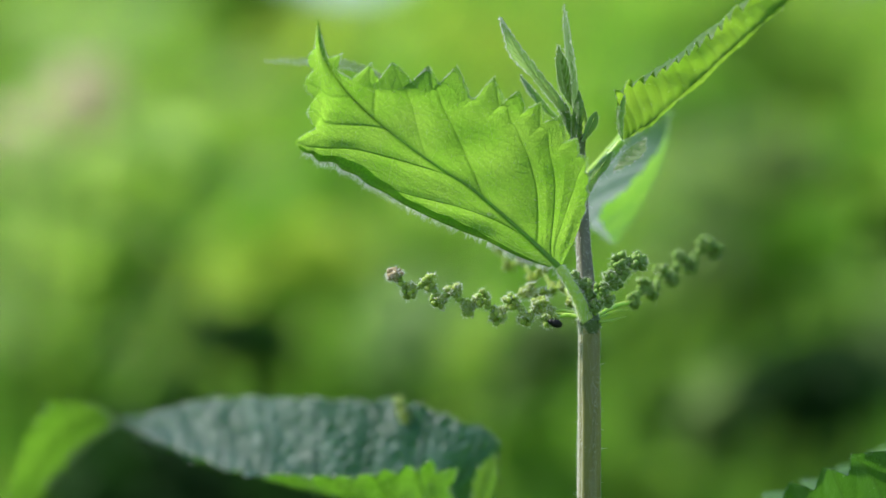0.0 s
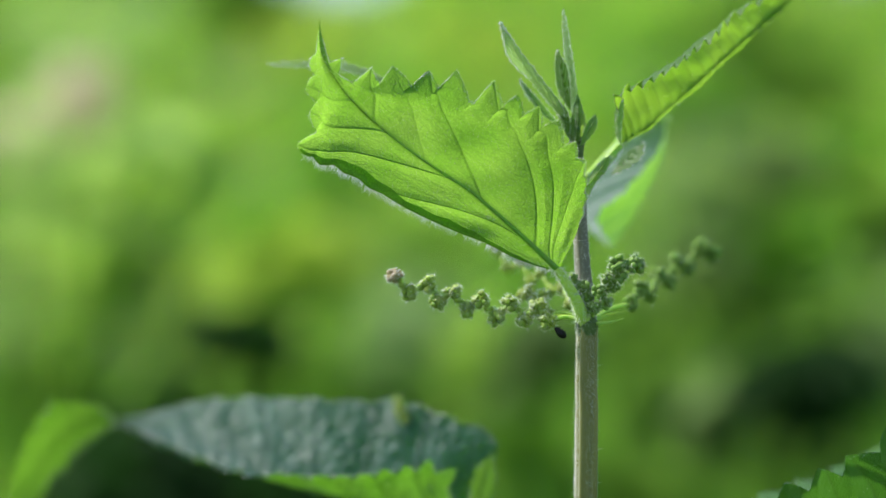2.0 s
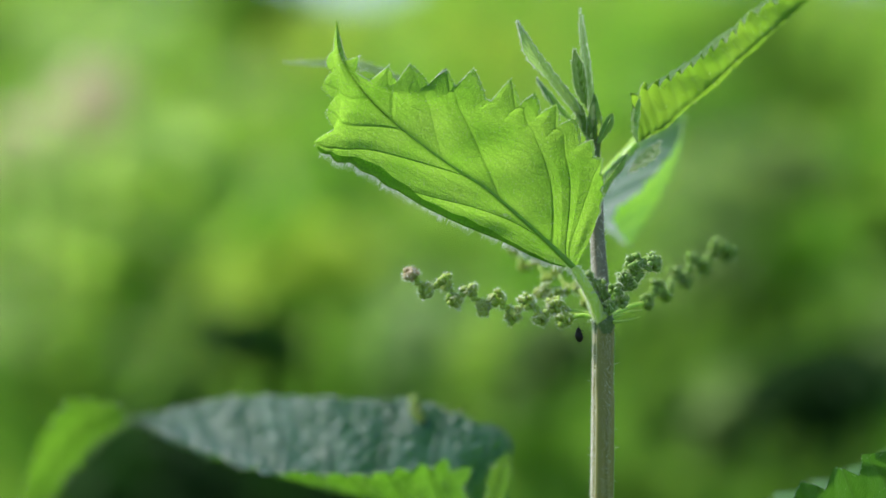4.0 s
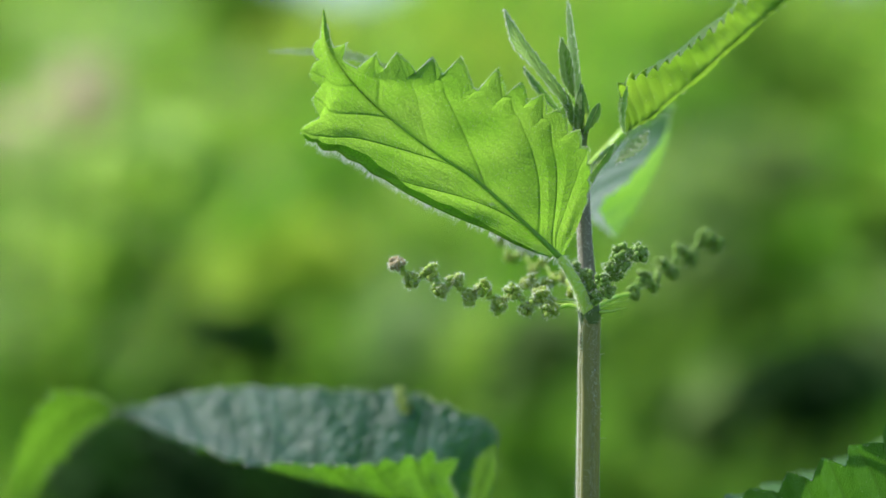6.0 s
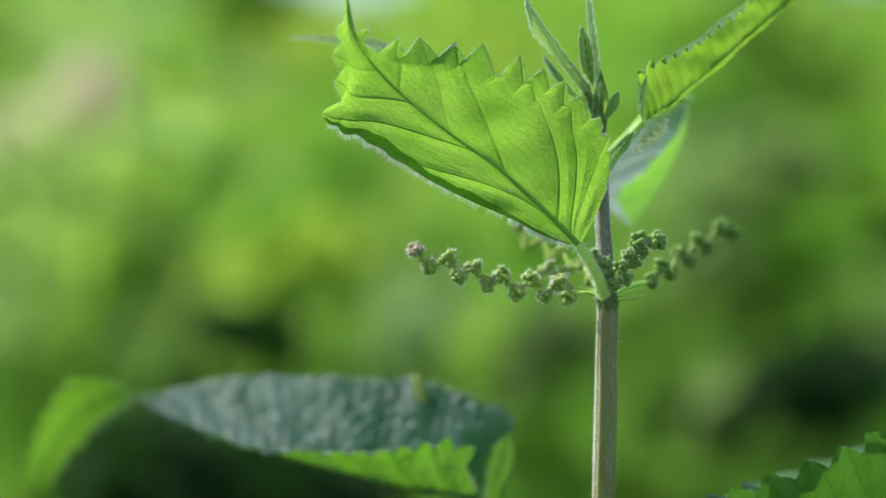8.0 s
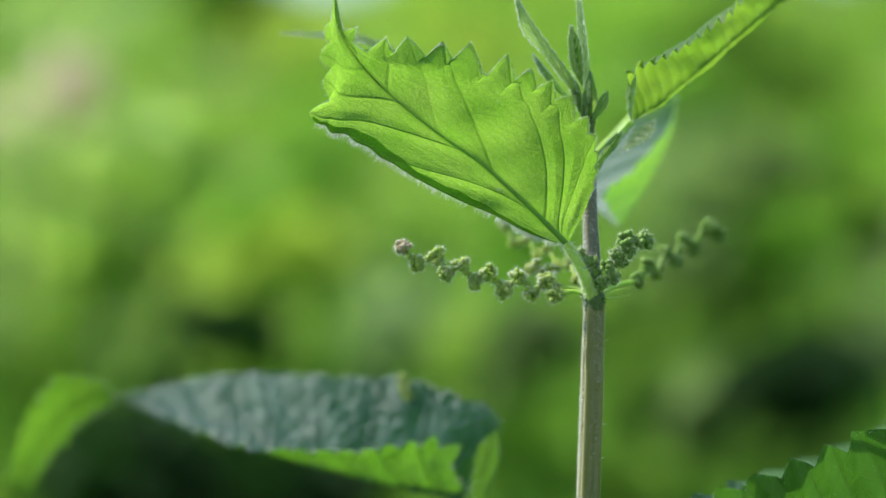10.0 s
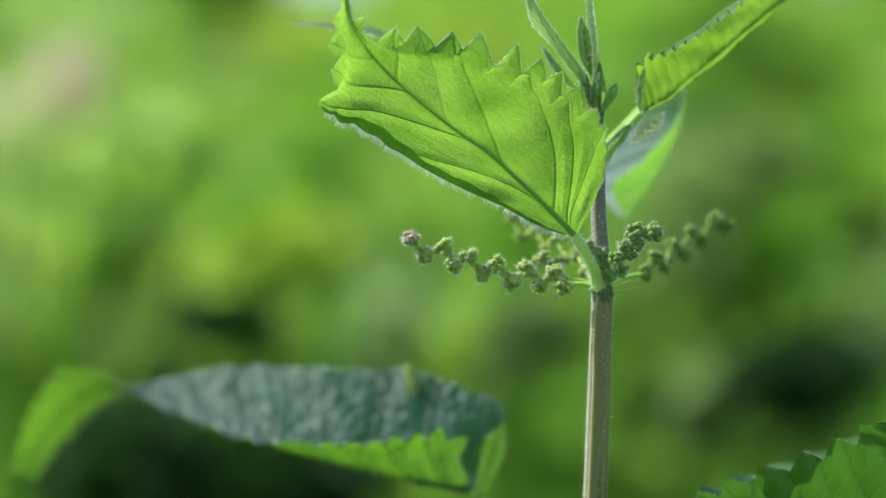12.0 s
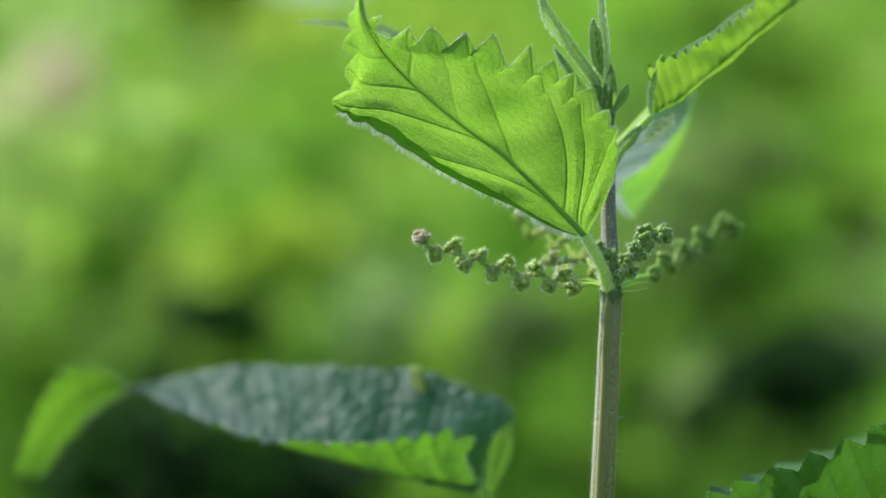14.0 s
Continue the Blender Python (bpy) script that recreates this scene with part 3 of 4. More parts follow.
def bush(name, label, base, wide, high, deep, tones, count, seed, size=0.06):
    """A hedge shrub: trunk, limbs, and a ragged crown of separate leaves."""
    rnd = random.Random(seed)
    ob = thing(name, base, label, "shrub", "hedge beyond the weeds")
    b = Vector(base)
    ends = []
    for k in range(9):
        a = 2 * math.pi * k / 9 + rnd.random()
        end = b + Vector((math.cos(a) * wide * rnd.uniform(0.3, 0.8), math.sin(a) * deep * rnd.uniform(0.3, 0.8), high * rnd.uniform(0.35, 0.9)))
        wood = tube(bmesh.new(), [b - Vector((0, 0, 0.04)), b + Vector((0, 0, high * 0.2)) + (end - b) * 0.15, end], (0.03, 0.018, 0.005), 7, 8)
        ends.append(end)
        part("branch", wood, M_BARK, ob)
    knots = [b + Vector((rnd.uniform(-1, 1) * wide, rnd.uniform(-1, 1) * deep, high * (0.03 + 0.97 * rnd.random() ** 0.8))) for _ in range(60)] + ends
    for t, tone in enumerate(tones):
        bm = bmesh.new()
        for _ in range(count // len(tones)):
            q = knots[rnd.randrange(t, len(knots), len(tones))] if t < len(knots) else rnd.choice(knots)
            p = q + Vector((rnd.gauss(0, 0.10), rnd.gauss(0, 0.10), rnd.gauss(0, 0.09)))
            p.z = min(max(p.z, b.z), b.z + high * (1 + 0.02 * rnd.random()))
            way = Vector((rnd.gauss(0, 1), rnd.gauss(0, 1), rnd.gauss(-0.2, 0.6)))
            leaf_card(bm, p, way, Vector((rnd.gauss(0, 0.5), rnd.gauss(0, 0.5), 1)), size * rnd.uniform(0.6, 1.25))
        tagged(part("crown", bm, WEED[tone], ob), kind="stuff")
    return ob


M_BARK = soft_material("twig_bark", (0.10, 0.08, 0.05), (0.16, 0.13, 0.09), (0, 0, 0), 0.0, 0.8, 60.0)
CREST = [
    # place on the slope, half width, height, half depth, tones
    ((-1.18, 13.5), 0.2, 0.42, 0.25, ("mid", "vivid")),
    ((-3.6, 12.5), 0.9, 1.0, 0.5, ("mid", "vivid")),
    ((3.4, 13.0), 0.8, 0.9, 0.5, ("mid", "olive")),
]
for k, ((x, y), wide, high, deep, tones) in enumerate(CREST):
    bush("hedge_shrub", "green shrub on the grassy slope", (x, y, rise(x, y)), wide, high, deep, tones, 2400, 500 + k, 0.09)


def slope_grass():
    """Tufts over the slope."""
    rnd, edge = random.Random(77), random.Random(79)
    for tone, count in (("vivid", 5000), ("lime", 4000), ("yellow", 2500)):
        bm = bmesh.new()
        for _ in range(count):
            x, y = rnd.uniform(-3.2, 3.2), rnd.uniform(4.5, 16.5)
            if noise.noise(Vector((x * 1.3, y * 0.6, 9.0 if tone == "vivid" else 2.0))) < -0.1:
                continue
            leaf_card(bm, Vector((x, y, rise(x, y) - 0.02)), Vector((rnd.gauss(0, 0.4), rnd.gauss(0, 0.4), 1)), Vector((rnd.gauss(0, 1), rnd.gauss(0, 1), 0.1)), rnd.uniform(0.08, 0.2), 0.1)
        for _ in range(count // 2):
            x = edge.choice((-1, 1)) * (3.2 + min(5.0, abs(edge.gauss(0, 1.8))))
            y = edge.uniform(4.0, 17.0)
            leaf_card(bm, Vector((x, y, rise(x, y) - 0.02)), Vector((edge.gauss(0, 0.4), edge.gauss(0, 0.4), 1)), Vector((edge.gauss(0, 1), edge.gauss(0, 1), 0.1)), edge.uniform(0.08, 0.2), 0.1)
        ob = thing("meadow_grass", (0, 0, 0), f"{tone.replace('vivid', 'bright green')} meadow grass tufts on the slope", "grass", kind="stuff")
        tagged(part("blades", bm, WEED[tone], ob), kind="stuff")


slope_grass()


def near_grass():
    """Low meadow grass round the feet of the plants."""
    rnd = random.Random(78)
    for tone, count in (("mid", 10000), ("vivid", 8000)):
        bm = bmesh.new()
        for _ in range(count):
            x, y = max(-6.0, min(6.0, rnd.gauss(0, 1.7))), max(-6.0, min(6.0, rnd.gauss(1.8, 2.2)))
            h = rnd.uniform(0.08, 0.26)
            leaf_card(bm, Vector((x, y, rise(x, y) - 0.02)), Vector((rnd.gauss(0, 0.35), rnd.gauss(0, 0.35), 1)), Vector((rnd.gauss(0, 1), rnd.gauss(0, 1), 0.1)), h, 0.05)
        ob = thing("meadow_grass", (0, 0, 0), f"{tone.replace('vivid', 'bright').replace('mid', 'middle')} green grass round the weeds", "grass", kind="stuff")
        tagged(part("blades", bm, WEED[tone], ob), kind="stuff")


near_grass()


# ---- the neighbour nettles ----
def neighbour_left():
    base = (0.0085, 0.5600, 0.0)
    ob = thing("nettle_plant", base, "nettle with a broad old leaf folded upward", "plant", "nettles")
    stem = [base, (0.0134, 0.5650, 0.6876), (0.0108, 0.5600, 0.7779)]
    tagged(part("stem", tube(bmesh.new(), stem, (0.0032, 0.003, 0.0026), 14, 24, 0.08), M_STEM, ob))
    part("leaf_stalk", tube(bmesh.new(), [(0.0108, 0.5600, 0.7779), (0.0084, 0.5570, 0.7797), (0.0052, 0.5550, 0.7834)], (0.0013, 0.0011, 0.0009), 10, 10), M_PETIOLE, ob)
    mid = [(0.0052, 0.5550, 0.7834), (-0.0199, 0.5560, 0.7881), (-0.0483, 0.5660, 0.7946), (-0.0696, 0.5800, 0.8001), (-0.0850, 0.5920, 0.8054)]
    near = [(0.0052, 0.5550, 0.7834), (-0.0011, 0.5460, 0.7957), (-0.0120, 0.5430, 0.7963), (-0.0249, 0.5450, 0.7955), (-0.0389, 0.5520, 0.7957), (-0.0535, 0.5620, 0.7964), (-0.0692, 0.5770, 0.8005), (-0.0850, 0.5920, 0.8054)]
    far = [(0.0051, 0.5550, 0.7835), (0.0070, 0.5580, 0.7891), (0.0127, 0.5610, 0.8024), (0.0028, 0.5645, 0.8069), (-0.0064, 0.5680, 0.8103), (-0.0186, 0.5720, 0.8119), (-0.0321, 0.5765, 0.8118), (-0.0440, 0.5820, 0.8120), (-0.0561, 0.5870, 0.8119), (-0.0670, 0.5910, 0.8101), (-0.0774, 0.5940, 0.8072), (-0.0856, 0.5920, 0.8054)]
    near_teeth = [(k, 0.0058 - 0.003 * k, 0.030, 0.1) for k in np.linspace(0.13, 0.64, 10)] + [(k, 0.0014, 0.04, 0.2) for k in np.linspace(0.7, 0.95, 4)]
    far_teeth = [(k, 0.0010, 0.034, 0.2) for k in np.linspace(0.16, 0.95, 13)]
    ribs = [(k, k + 0.2, 0.9, 0.9) for k in np.linspace(0.02, 0.8, 8)]
    bl = veined(mid, near, far, (near_teeth, far_teeth), (ribs, ribs), thick=0.0005, face=(0, -0.6, -0.8), bow=(0.001, 0.001), ridge=0.0007, quilt=-0.0010, rib=0.0012, forward=0.1, wave=0.0004, dents=(-0.0003, -0.0010))
    leaf_part("leaf", bl, M_OLD, ob, "dark quilted blade, sky blue put into its colour, with a sunlit edge", 300, 40, mid[0], 900, 0.0010, thick=0.00008)
    # a small leaf lit from behind, under its base
    mid = [(0.0065, 0.5500, 0.7814), (0.0090, 0.5520, 0.7882), (0.0110, 0.5540, 0.7943), (0.0125, 0.5560, 0.8005)]
    e1 = [(0.0065, 0.5500, 0.7814), (0.0070, 0.5500, 0.7890), (0.0087, 0.5520, 0.7959), (0.0125, 0.5560, 0.8005)]
    e2 = [(0.0065, 0.5500, 0.7814), (0.0107, 0.5540, 0.7868), (0.0128, 0.5560, 0.7937), (0.0125, 0.5560, 0.8005)]
    leaf_part("leaf", Blade(mid, e1, e2, teeth=6, tooth=0.002, veins=5), M_DROOP, ob, "small bright green blade", 50, 8, mid[0], 80, 0.001)
    catkin(ob, [(-0.0089, 0.5660, 0.8068), (-0.0099, 0.5655, 0.8094), (-0.0112, 0.5660, 0.8113)], 4, 0.0016, [M_BEAD], "tiny string of yellow-green flower knots", 21, 0.0006, (1.0, 1.0), 150)
    # the drooping leaf beside it
    bend = [(-0.0859, 0.5960, 0.8048), (-0.0941, 0.6040, 0.8048), (-0.1023, 0.6100, 0.8016), (-0.1102, 0.6150, 0.7918), (-0.1170, 0.6180, 0.7795)]
    e1 = [(-0.0859, 0.5960, 0.8048), (-0.0924, 0.5980, 0.8083), (-0.1035, 0.6020, 0.8080), (-0.1127, 0.6090, 0.7957), (-0.1201, 0.6180, 0.7795)]
    e2 = [(-0.0859, 0.5960, 0.8048), (-0.0921, 0.6060, 0.8017), (-0.1000, 0.6130, 0.7968), (-0.1072, 0.6170, 0.7888), (-0.1129, 0.6180, 0.7779)]
    bl = Blade(bend, e1, e2, teeth=9, tooth=0.003, veins=6, bow=(0.001, 0.001))
    leaf_part("leaf", bl, M_DROOP, ob, "bright green drooping blade", 80, 10, bend[0], 200, 0.001)


def neighbour_right():
    base = (0.1203, 0.5050, 0.0)
    ob = thing("nettle_plant", base, "nettle with a green coarse-toothed leaf", "plant", "nettles")
    stem = [base, (0.1210, 0.5050, 0.7174), (0.1192, 0.5030, 0.7853)]
    part("stem", tube(bmesh.new(), stem, (0.0032, 0.003, 0.0026), 14, 24, 0.08), M_STEM, ob)
    part("leaf_stalk", tube(bmesh.new(), [(0.1192, 0.5030, 0.7853), (0.1171, 0.5020, 0.7891), (0.1136, 0.5000, 0.7881)], (0.0013, 0.0011, 0.0009), 10, 10), M_PETIOLE, ob)
    mid = [(0.1142, 0.5120, 0.7813), (0.0996, 0.5050, 0.7801), (0.0858, 0.5000, 0.7797), (0.0719, 0.4930, 0.7807), (0.0596, 0.4860, 0.7829), (0.0497, 0.4770, 0.7884)]
    up = [(0.1142, 0.5120, 0.7813), (0.1025, 0.4970, 0.8067), (0.0882, 0.4920, 0.8013), (0.0744, 0.4860, 0.7969), (0.0604, 0.4810, 0.7923), (0.0497, 0.4770, 0.7884)]
    lo = [(0.1142, 0.5120, 0.7813), (0.1222, 0.5620, 0.8039), (0.1061, 0.5600, 0.7983), (0.0903, 0.5520, 0.7931), (0.0706, 0.5250, 0.7891), (0.0497, 0.4770, 0.7884)]
    teeth = [(k, 0.0062 - 0.0026 * k, 0.056 + 0.004 * math.sin(k * 40), 0.4) for k in np.linspace(0.12, 0.93, 8)]
    ribs = [(k, k + 0.19, 0.9, 0.8) for k in np.linspace(-0.04, 0.76, 9)]
    bl = veined(mid, up, lo, (teeth, teeth), (ribs, ribs), thick=0.0004, round_tooth=0.85, bow=(0.0004, 0.001), ridge=-0.0004, quilt=-0.0013, wave=0.0008, dents=(-0.0004, -0.0004), forward=0.15, ladder=0.2)
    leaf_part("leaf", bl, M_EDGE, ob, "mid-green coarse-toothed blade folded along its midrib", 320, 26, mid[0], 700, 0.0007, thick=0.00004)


neighbour_left()
neighbour_right()

# ---- the nettle ----
NODE = Vector((0.0321, 0.5000, 0.8336))
FOOT = (0.0317, 0.5000, 0.0)
nettle = thing("nettle_plant", FOOT, "flowering stinging nettle with backlit green leaves", "plant", "nettles")


def main_stem():
    low = [FOOT, (0.0305, 0.5000, 0.5327), (0.0314, 0.5000, 0.7187), (0.0321, 0.5000, 0.8055), (0.0320, 0.5000, 0.8204), (0.0321, 0.5000, 0.8334)]
    low_r = (0.0034, 0.0031, 0.0025, 0.00235, 0.00225, 0.0022)
    part("stem", tube(bmesh.new(), low, low_r, 40, 90, 0.13), M_STEM, nettle, "ridged green-grey stem")
    tagged(part("bristles", stalk_hairs([(0.0315, 0.5000, 0.7497), (0.0319, 0.5000, 0.7807), (0.0319, 0.5000, 0.8055), (0.0321, 0.5000, 0.8334)], (0.0025, 0.0024, 0.0023, 0.0022), 17000, 0.0006, 1.0, (0, 1), 0.000026), M_HAIR, nettle, "fine pale stinging hairs"), kind="stuff")
    spines = bmesh.new()
    for z, way, size in ((0.8246, 0.35, 0.0016), (0.8061, 0.1, 0.0019), (0.8105, -0.4, 0.0012), (0.7985, 0.3, 0.0013)):
        hair(spines, Vector((0.0343, 0.4995, z)), (1, -0.2, way), size, 0.0001, 0.05)
    tagged(part("bristles", spines, M_HAIR, nettle, "long pale stinging hairs"), kind="stuff")
    up = [(0.0321, 0.5000, 0.8334), (0.0315, 0.5020, 0.8427), (0.0309, 0.5040, 0.8526), (0.0306, 0.5060, 0.8639), (0.0300, 0.5080, 0.8785)]
    up_r = (0.0022, 0.0018, 0.0016, 0.0014, 0.0011)
    part("upper_stem", tube(bmesh.new(), up, up_r, 20, 50, 0.09), M_UPPER, nettle, "slender purplish-grey upper stem")
    tagged(part("bristles", stalk_hairs(up, up_r, 1400, 0.0006), M_HAIR, nettle, "fine pale stinging hairs"), kind="stuff")
    collar = [(0.0321, 0.5000, 0.8315), (0.0321, 0.5000, 0.8330), (0.0320, 0.5000, 0.8343), (0.0319, 0.5000, 0.8359)]
    part("node", tube(bmesh.new(), collar, (0.0022, 0.0025, 0.0026, 0.0018), 20, 14, 0.05), M_NODE, nettle, "swollen dark green joint")
    for pts in ([(0.0341, 0.4980, 0.8341), (0.0372, 0.4990, 0.8344), (0.0402, 0.5000, 0.8352)], [(0.0317, 0.5030, 0.8344), (0.0270, 0.5040, 0.8356), (0.0220, 0.5050, 0.8356)], [(0.0339, 0.5050, 0.8343), (0.0380, 0.5090, 0.8360), (0.0414, 0.5120, 0.8364)]):
        part("stipule", tube(bmesh.new(), pts, (0.0004, 0.0003, 0.0001), 8, 10), M_PETIOLE, nettle)


def main_leaf():
    st = [(0.0321, 0.5005, 0.8315), (0.0312, 0.4988, 0.8350), (0.0296, 0.4970, 0.8390), (0.0271, 0.4965, 0.8434), (0.0252, 0.4968, 0.8462)]
    r = (0.0018, 0.0016, 0.0013, 0.0011, 0.0009)
    part("leaf_stalk", tube(bmesh.new(), st, r, 18, 24, 0.07), M_STALK, nettle, "green leaf stalk, its backlight put into a paler colour")
    tagged(part("bristles", stalk_hairs(st, r, 900, 0.0009, thick=0.00005), M_HAIR, nettle, "fine pale stinging hairs"), kind="stuff")
    mid = [(0.0256, 0.4970, 0.8458), (0.0221, 0.4965, 0.8491), (0.0189, 0.4962, 0.8521), (0.0148, 0.4958, 0.8558), (0.0102, 0.4952, 0.8598), (0.0053, 0.4945, 0.8638), (-0.0007, 0.4938, 0.8676), (-0.0068, 0.4930, 0.8718), (-0.0129, 0.4922, 0.8765), (-0.0188, 0.4913, 0.8818), (-0.0234, 0.4900, 0.8871), (-0.0265, 0.4875, 0.8930), (-0.0270, 0.4830, 0.8997)]
    up = [(0.0256, 0.4970, 0.8458), (0.0295, 0.4955, 0.8545), (0.0310, 0.4945, 0.8619), (0.0302, 0.4935, 0.8689), (0.0265, 0.4925, 0.8733), (0.0208, 0.4918, 0.8778), (0.0146, 0.4910, 0.8809), (0.0079, 0.4905, 0.8824), (0.0012, 0.4900, 0.8839), (-0.0068, 0.4893, 0.8852), (-0.0167, 0.4885, 0.8855), (-0.0244, 0.4868, 0.8900), (-0.0270, 0.4830, 0.8997)]
    lo = [(0.0256, 0.4970, 0.8458), (0.0198, 0.4972, 0.8474), (0.0148, 0.4968, 0.8493), (0.0090, 0.4963, 0.8522), (0.0030, 0.4958, 0.8545), (-0.0029, 0.4950, 0.8571), (-0.0093, 0.4940, 0.8603), (-0.0160, 0.4930, 0.8645), (-0.0227, 0.4922, 0.8685), (-0.0288, 0.4913, 0.8713), (-0.0271, 0.4895, 0.8795), (-0.0277, 0.4872, 0.8893), (-0.0270, 0.4830, 0.8997)]
    upper_teeth = [(0.125, 0.0005, 0.017, 0.6), (0.163, 0.0007, 0.021, 0.6), (0.204, 0.0009, 0.023, 0.5), (0.250, 0.0015, 0.027, 0.5), (0.304, 0.0025, 0.030, 0.5), (0.371, 0.0036, 0.035, 0.4), (0.433, 0.0038, 0.030, 0.2), (0.492, 0.0039, 0.031, 0.1), (0.558, 0.0057, 0.038, 0.0), (0.657, 0.0060, 0.043, 0.1), (0.720, 0.0049, 0.033, 0.1), (0.782, 0.0053, 0.033, 0.1), (0.833, 0.0046, 0.030, 0.1), (0.912, 0.0032, 0.015, 0.3)]
    lower_teeth = [(0.773, 0.0035, 0.027, -0.2), (0.835, 0.0025, 0.027, 0.0), (0.885, 0.0027, 0.024, 0.0), (0.927, 0.0015, 0.018, 0.0), (0.713, 0.0007, 0.025, 0.2), (0.650, 0.0006, 0.029, 0.2), (0.583, 0.0005, 0.029, 0.2)]
    upper_veins = [(0.012, 0.258, 1.10, 0.30), (0.037, 0.438, 1.30, 0.60), (0.133, 0.558, 1.30, 0.70), (0.350, 0.720, 0.80, 0.70), (0.533, 0.782, 0.80, 0.35), (0.692, 0.833, 0.80, 0.50), (0.800, 0.912, 0.80, 0.35)]
    lower_veins = [(0.458, 0.775, 0.85, 0.75), (0.150, 0.583, 0.90, 0.60), (0.658, 0.843, 0.90, 0.70), (0.767, 0.892, 0.90, 0.50)]
    bl = veined(mid, up, lo, (upper_teeth, lower_teeth), (upper_veins, lower_veins), flat=True, wave=0.0008, thick=0.00036, bow=(0.0008, -0.0010), ladder=0.36, curl=0.05, forward=0.0, round_tooth=0.80, ridge=0.00035, quilt=0.00042, rib=0.0008)
    leaf = leaf_part("leaf", bl, M_LEAF, nettle, "bright backlit underside of a toothed blade", 430, 104, mid[0])
    # tufts of bristles under the lower edge, fewer on the teeth
    bm = bmesh.new()
    rnd = random.Random(5)
    for _ in range(330):
        u = 0.02 + 0.735 * rnd.random()
        if noise.noise(Vector((u * 45, 1.0, 6.0))) < -0.12 and rnd.random() < 0.7:
            continue
        if 0.24 < u < 0.40 and rnd.random() < 0.6:
            continue
        p = bl.at(1, u, 1.0)[0]
        for _ in range(5):
            way = Vector((rnd.gauss(-0.35, 0.45), rnd.gauss(-0.2, 0.5), rnd.gauss(-1.0, 0.35)))
            hair(bm, p + Vector((rnd.gauss(0, 0.0003), rnd.gauss(0, 0.0003), rnd.gauss(0, 0.0002))), way, rnd.uniform(0.0006, 0.0019), 0.00005)
    tagged(part("bristles", bm, M_HAIR, leaf, "fine pale stinging hairs"), kind="stuff")
    tagged(part("bristles", bl.fringe(2600, 0.0006, side_share=(0.75, 0.25), inner=0.0, span=(0.1, 0.97), thick=0.00004), M_HAIR, leaf, "fine pale stinging hairs"), kind="stuff")
    tagged(part("down", bl.fringe(5200, 0.0004, inner=1.0, thick=0.00004), M_HAIR, leaf, "short pale down"), kind="stuff")
    return leaf, bl


main_stem()
MAIN, BLADE = main_leaf()


def rolled_margin():
    """The lower edge of the large leaf, rolled under so that it lies double."""
    bm = bmesh.new()
    vein = bm.verts.layers.float.new("vein")
    uv = bm.loops.layers.uv.new("UVMap")
    rows, where = [], {}
    nu, nv = 160, 12
    for i in range(nu + 1):
        u = 0.03 + 0.735 * i / nu
        reach = (0.14 + 0.03 * math.sin(u * 23) + 0.04 * saw((u * 12) % 1.0)) * min(1.0, u / 0.16) * min(1.0, max(0.05, (0.79 - u) / 0.12))
        row = []
        for j in range(nv + 1):
            v = j / nv
            p, f, st = BLADE.at(1, u, 1.0 - reach * v)
            x = bm.verts.new(p + Vector((0, -1, -0.25)) * (0.0010 * math.sin(math.pi * min(1.0, 0.06 + v) ** 0.55) + 0.0002))
            x[vein] = f * 0.6
            where[x] = (st[0], st[1] + 0.05)
            row.append(x)
        rows.append(row)
    for r, q in zip(rows, rows[1:]):
        for j in range(nv):
            fc = bm.faces.new((r[j], r[j + 1], q[j + 1], q[j]))
            for lp in fc.loops:
                lp[uv].uv = where[lp.vert]
    part("rolled_margin", bm, M_LEAF, MAIN, "dark rolled-under leaf edge")


rolled_margin()


def midrib():
    """The raised main vein under the large leaf."""
    pts = [BLADE.at(0, u, 0)[0] + Vector((0, 0.0001, 0)) for u in np.linspace(0, 0.9, 28)]
    part("midrib", tube(bmesh.new(), pts, (0.0007, 0.0005, 0.0004, 0.0003, 0.0002, 0.0001), 8, 80), M_RIB, MAIN, "raised green main vein")


midrib()


def scar():
    """A small pale nibbled patch on the large leaf."""
    bm = bmesh.new()
    rows = []
    for i in range(9):
        row = []
        for j in range(7):
            f = 1 + 0.35 * noise.noise(Vector((i * 1.3, j * 1.7, 4.0)))
            du, dv = (i / 8 - 0.5) * 0.024 * f, (j / 6 - 0.5) * 0.10 * f
            p = BLADE.at(1, 0.304 + du, 0.22 + dv)[0]
            row.append(bm.verts.new(p + Vector((0, -0.00025, 0))))
        rows.append(row)
    for r, q in zip(rows, rows[1:]):
        for j in range(6):
            if noise.noise(Vector((r[j].co.x * 900, r[j].co.z * 900, 7.0))) > -0.25:
                bm.faces.new((r[j], r[j + 1], q[j + 1], q[j]))
    part("leaf_scar", bm, M_SCAR, MAIN, "small pale nibbled spot")


scar()


def young_leaf(spine, near, far, mat, count, bristles, label):
    bl = Blade(spine, near, far, teeth=count, tooth=0.0011, veins=count, quilt=0.0004, forward=0.9)
    leaf_part("young_leaf", bl, mat, nettle, label, 110, 9, spine[0], bristles, 0.0007, inner=0.25, thick=0.000035)


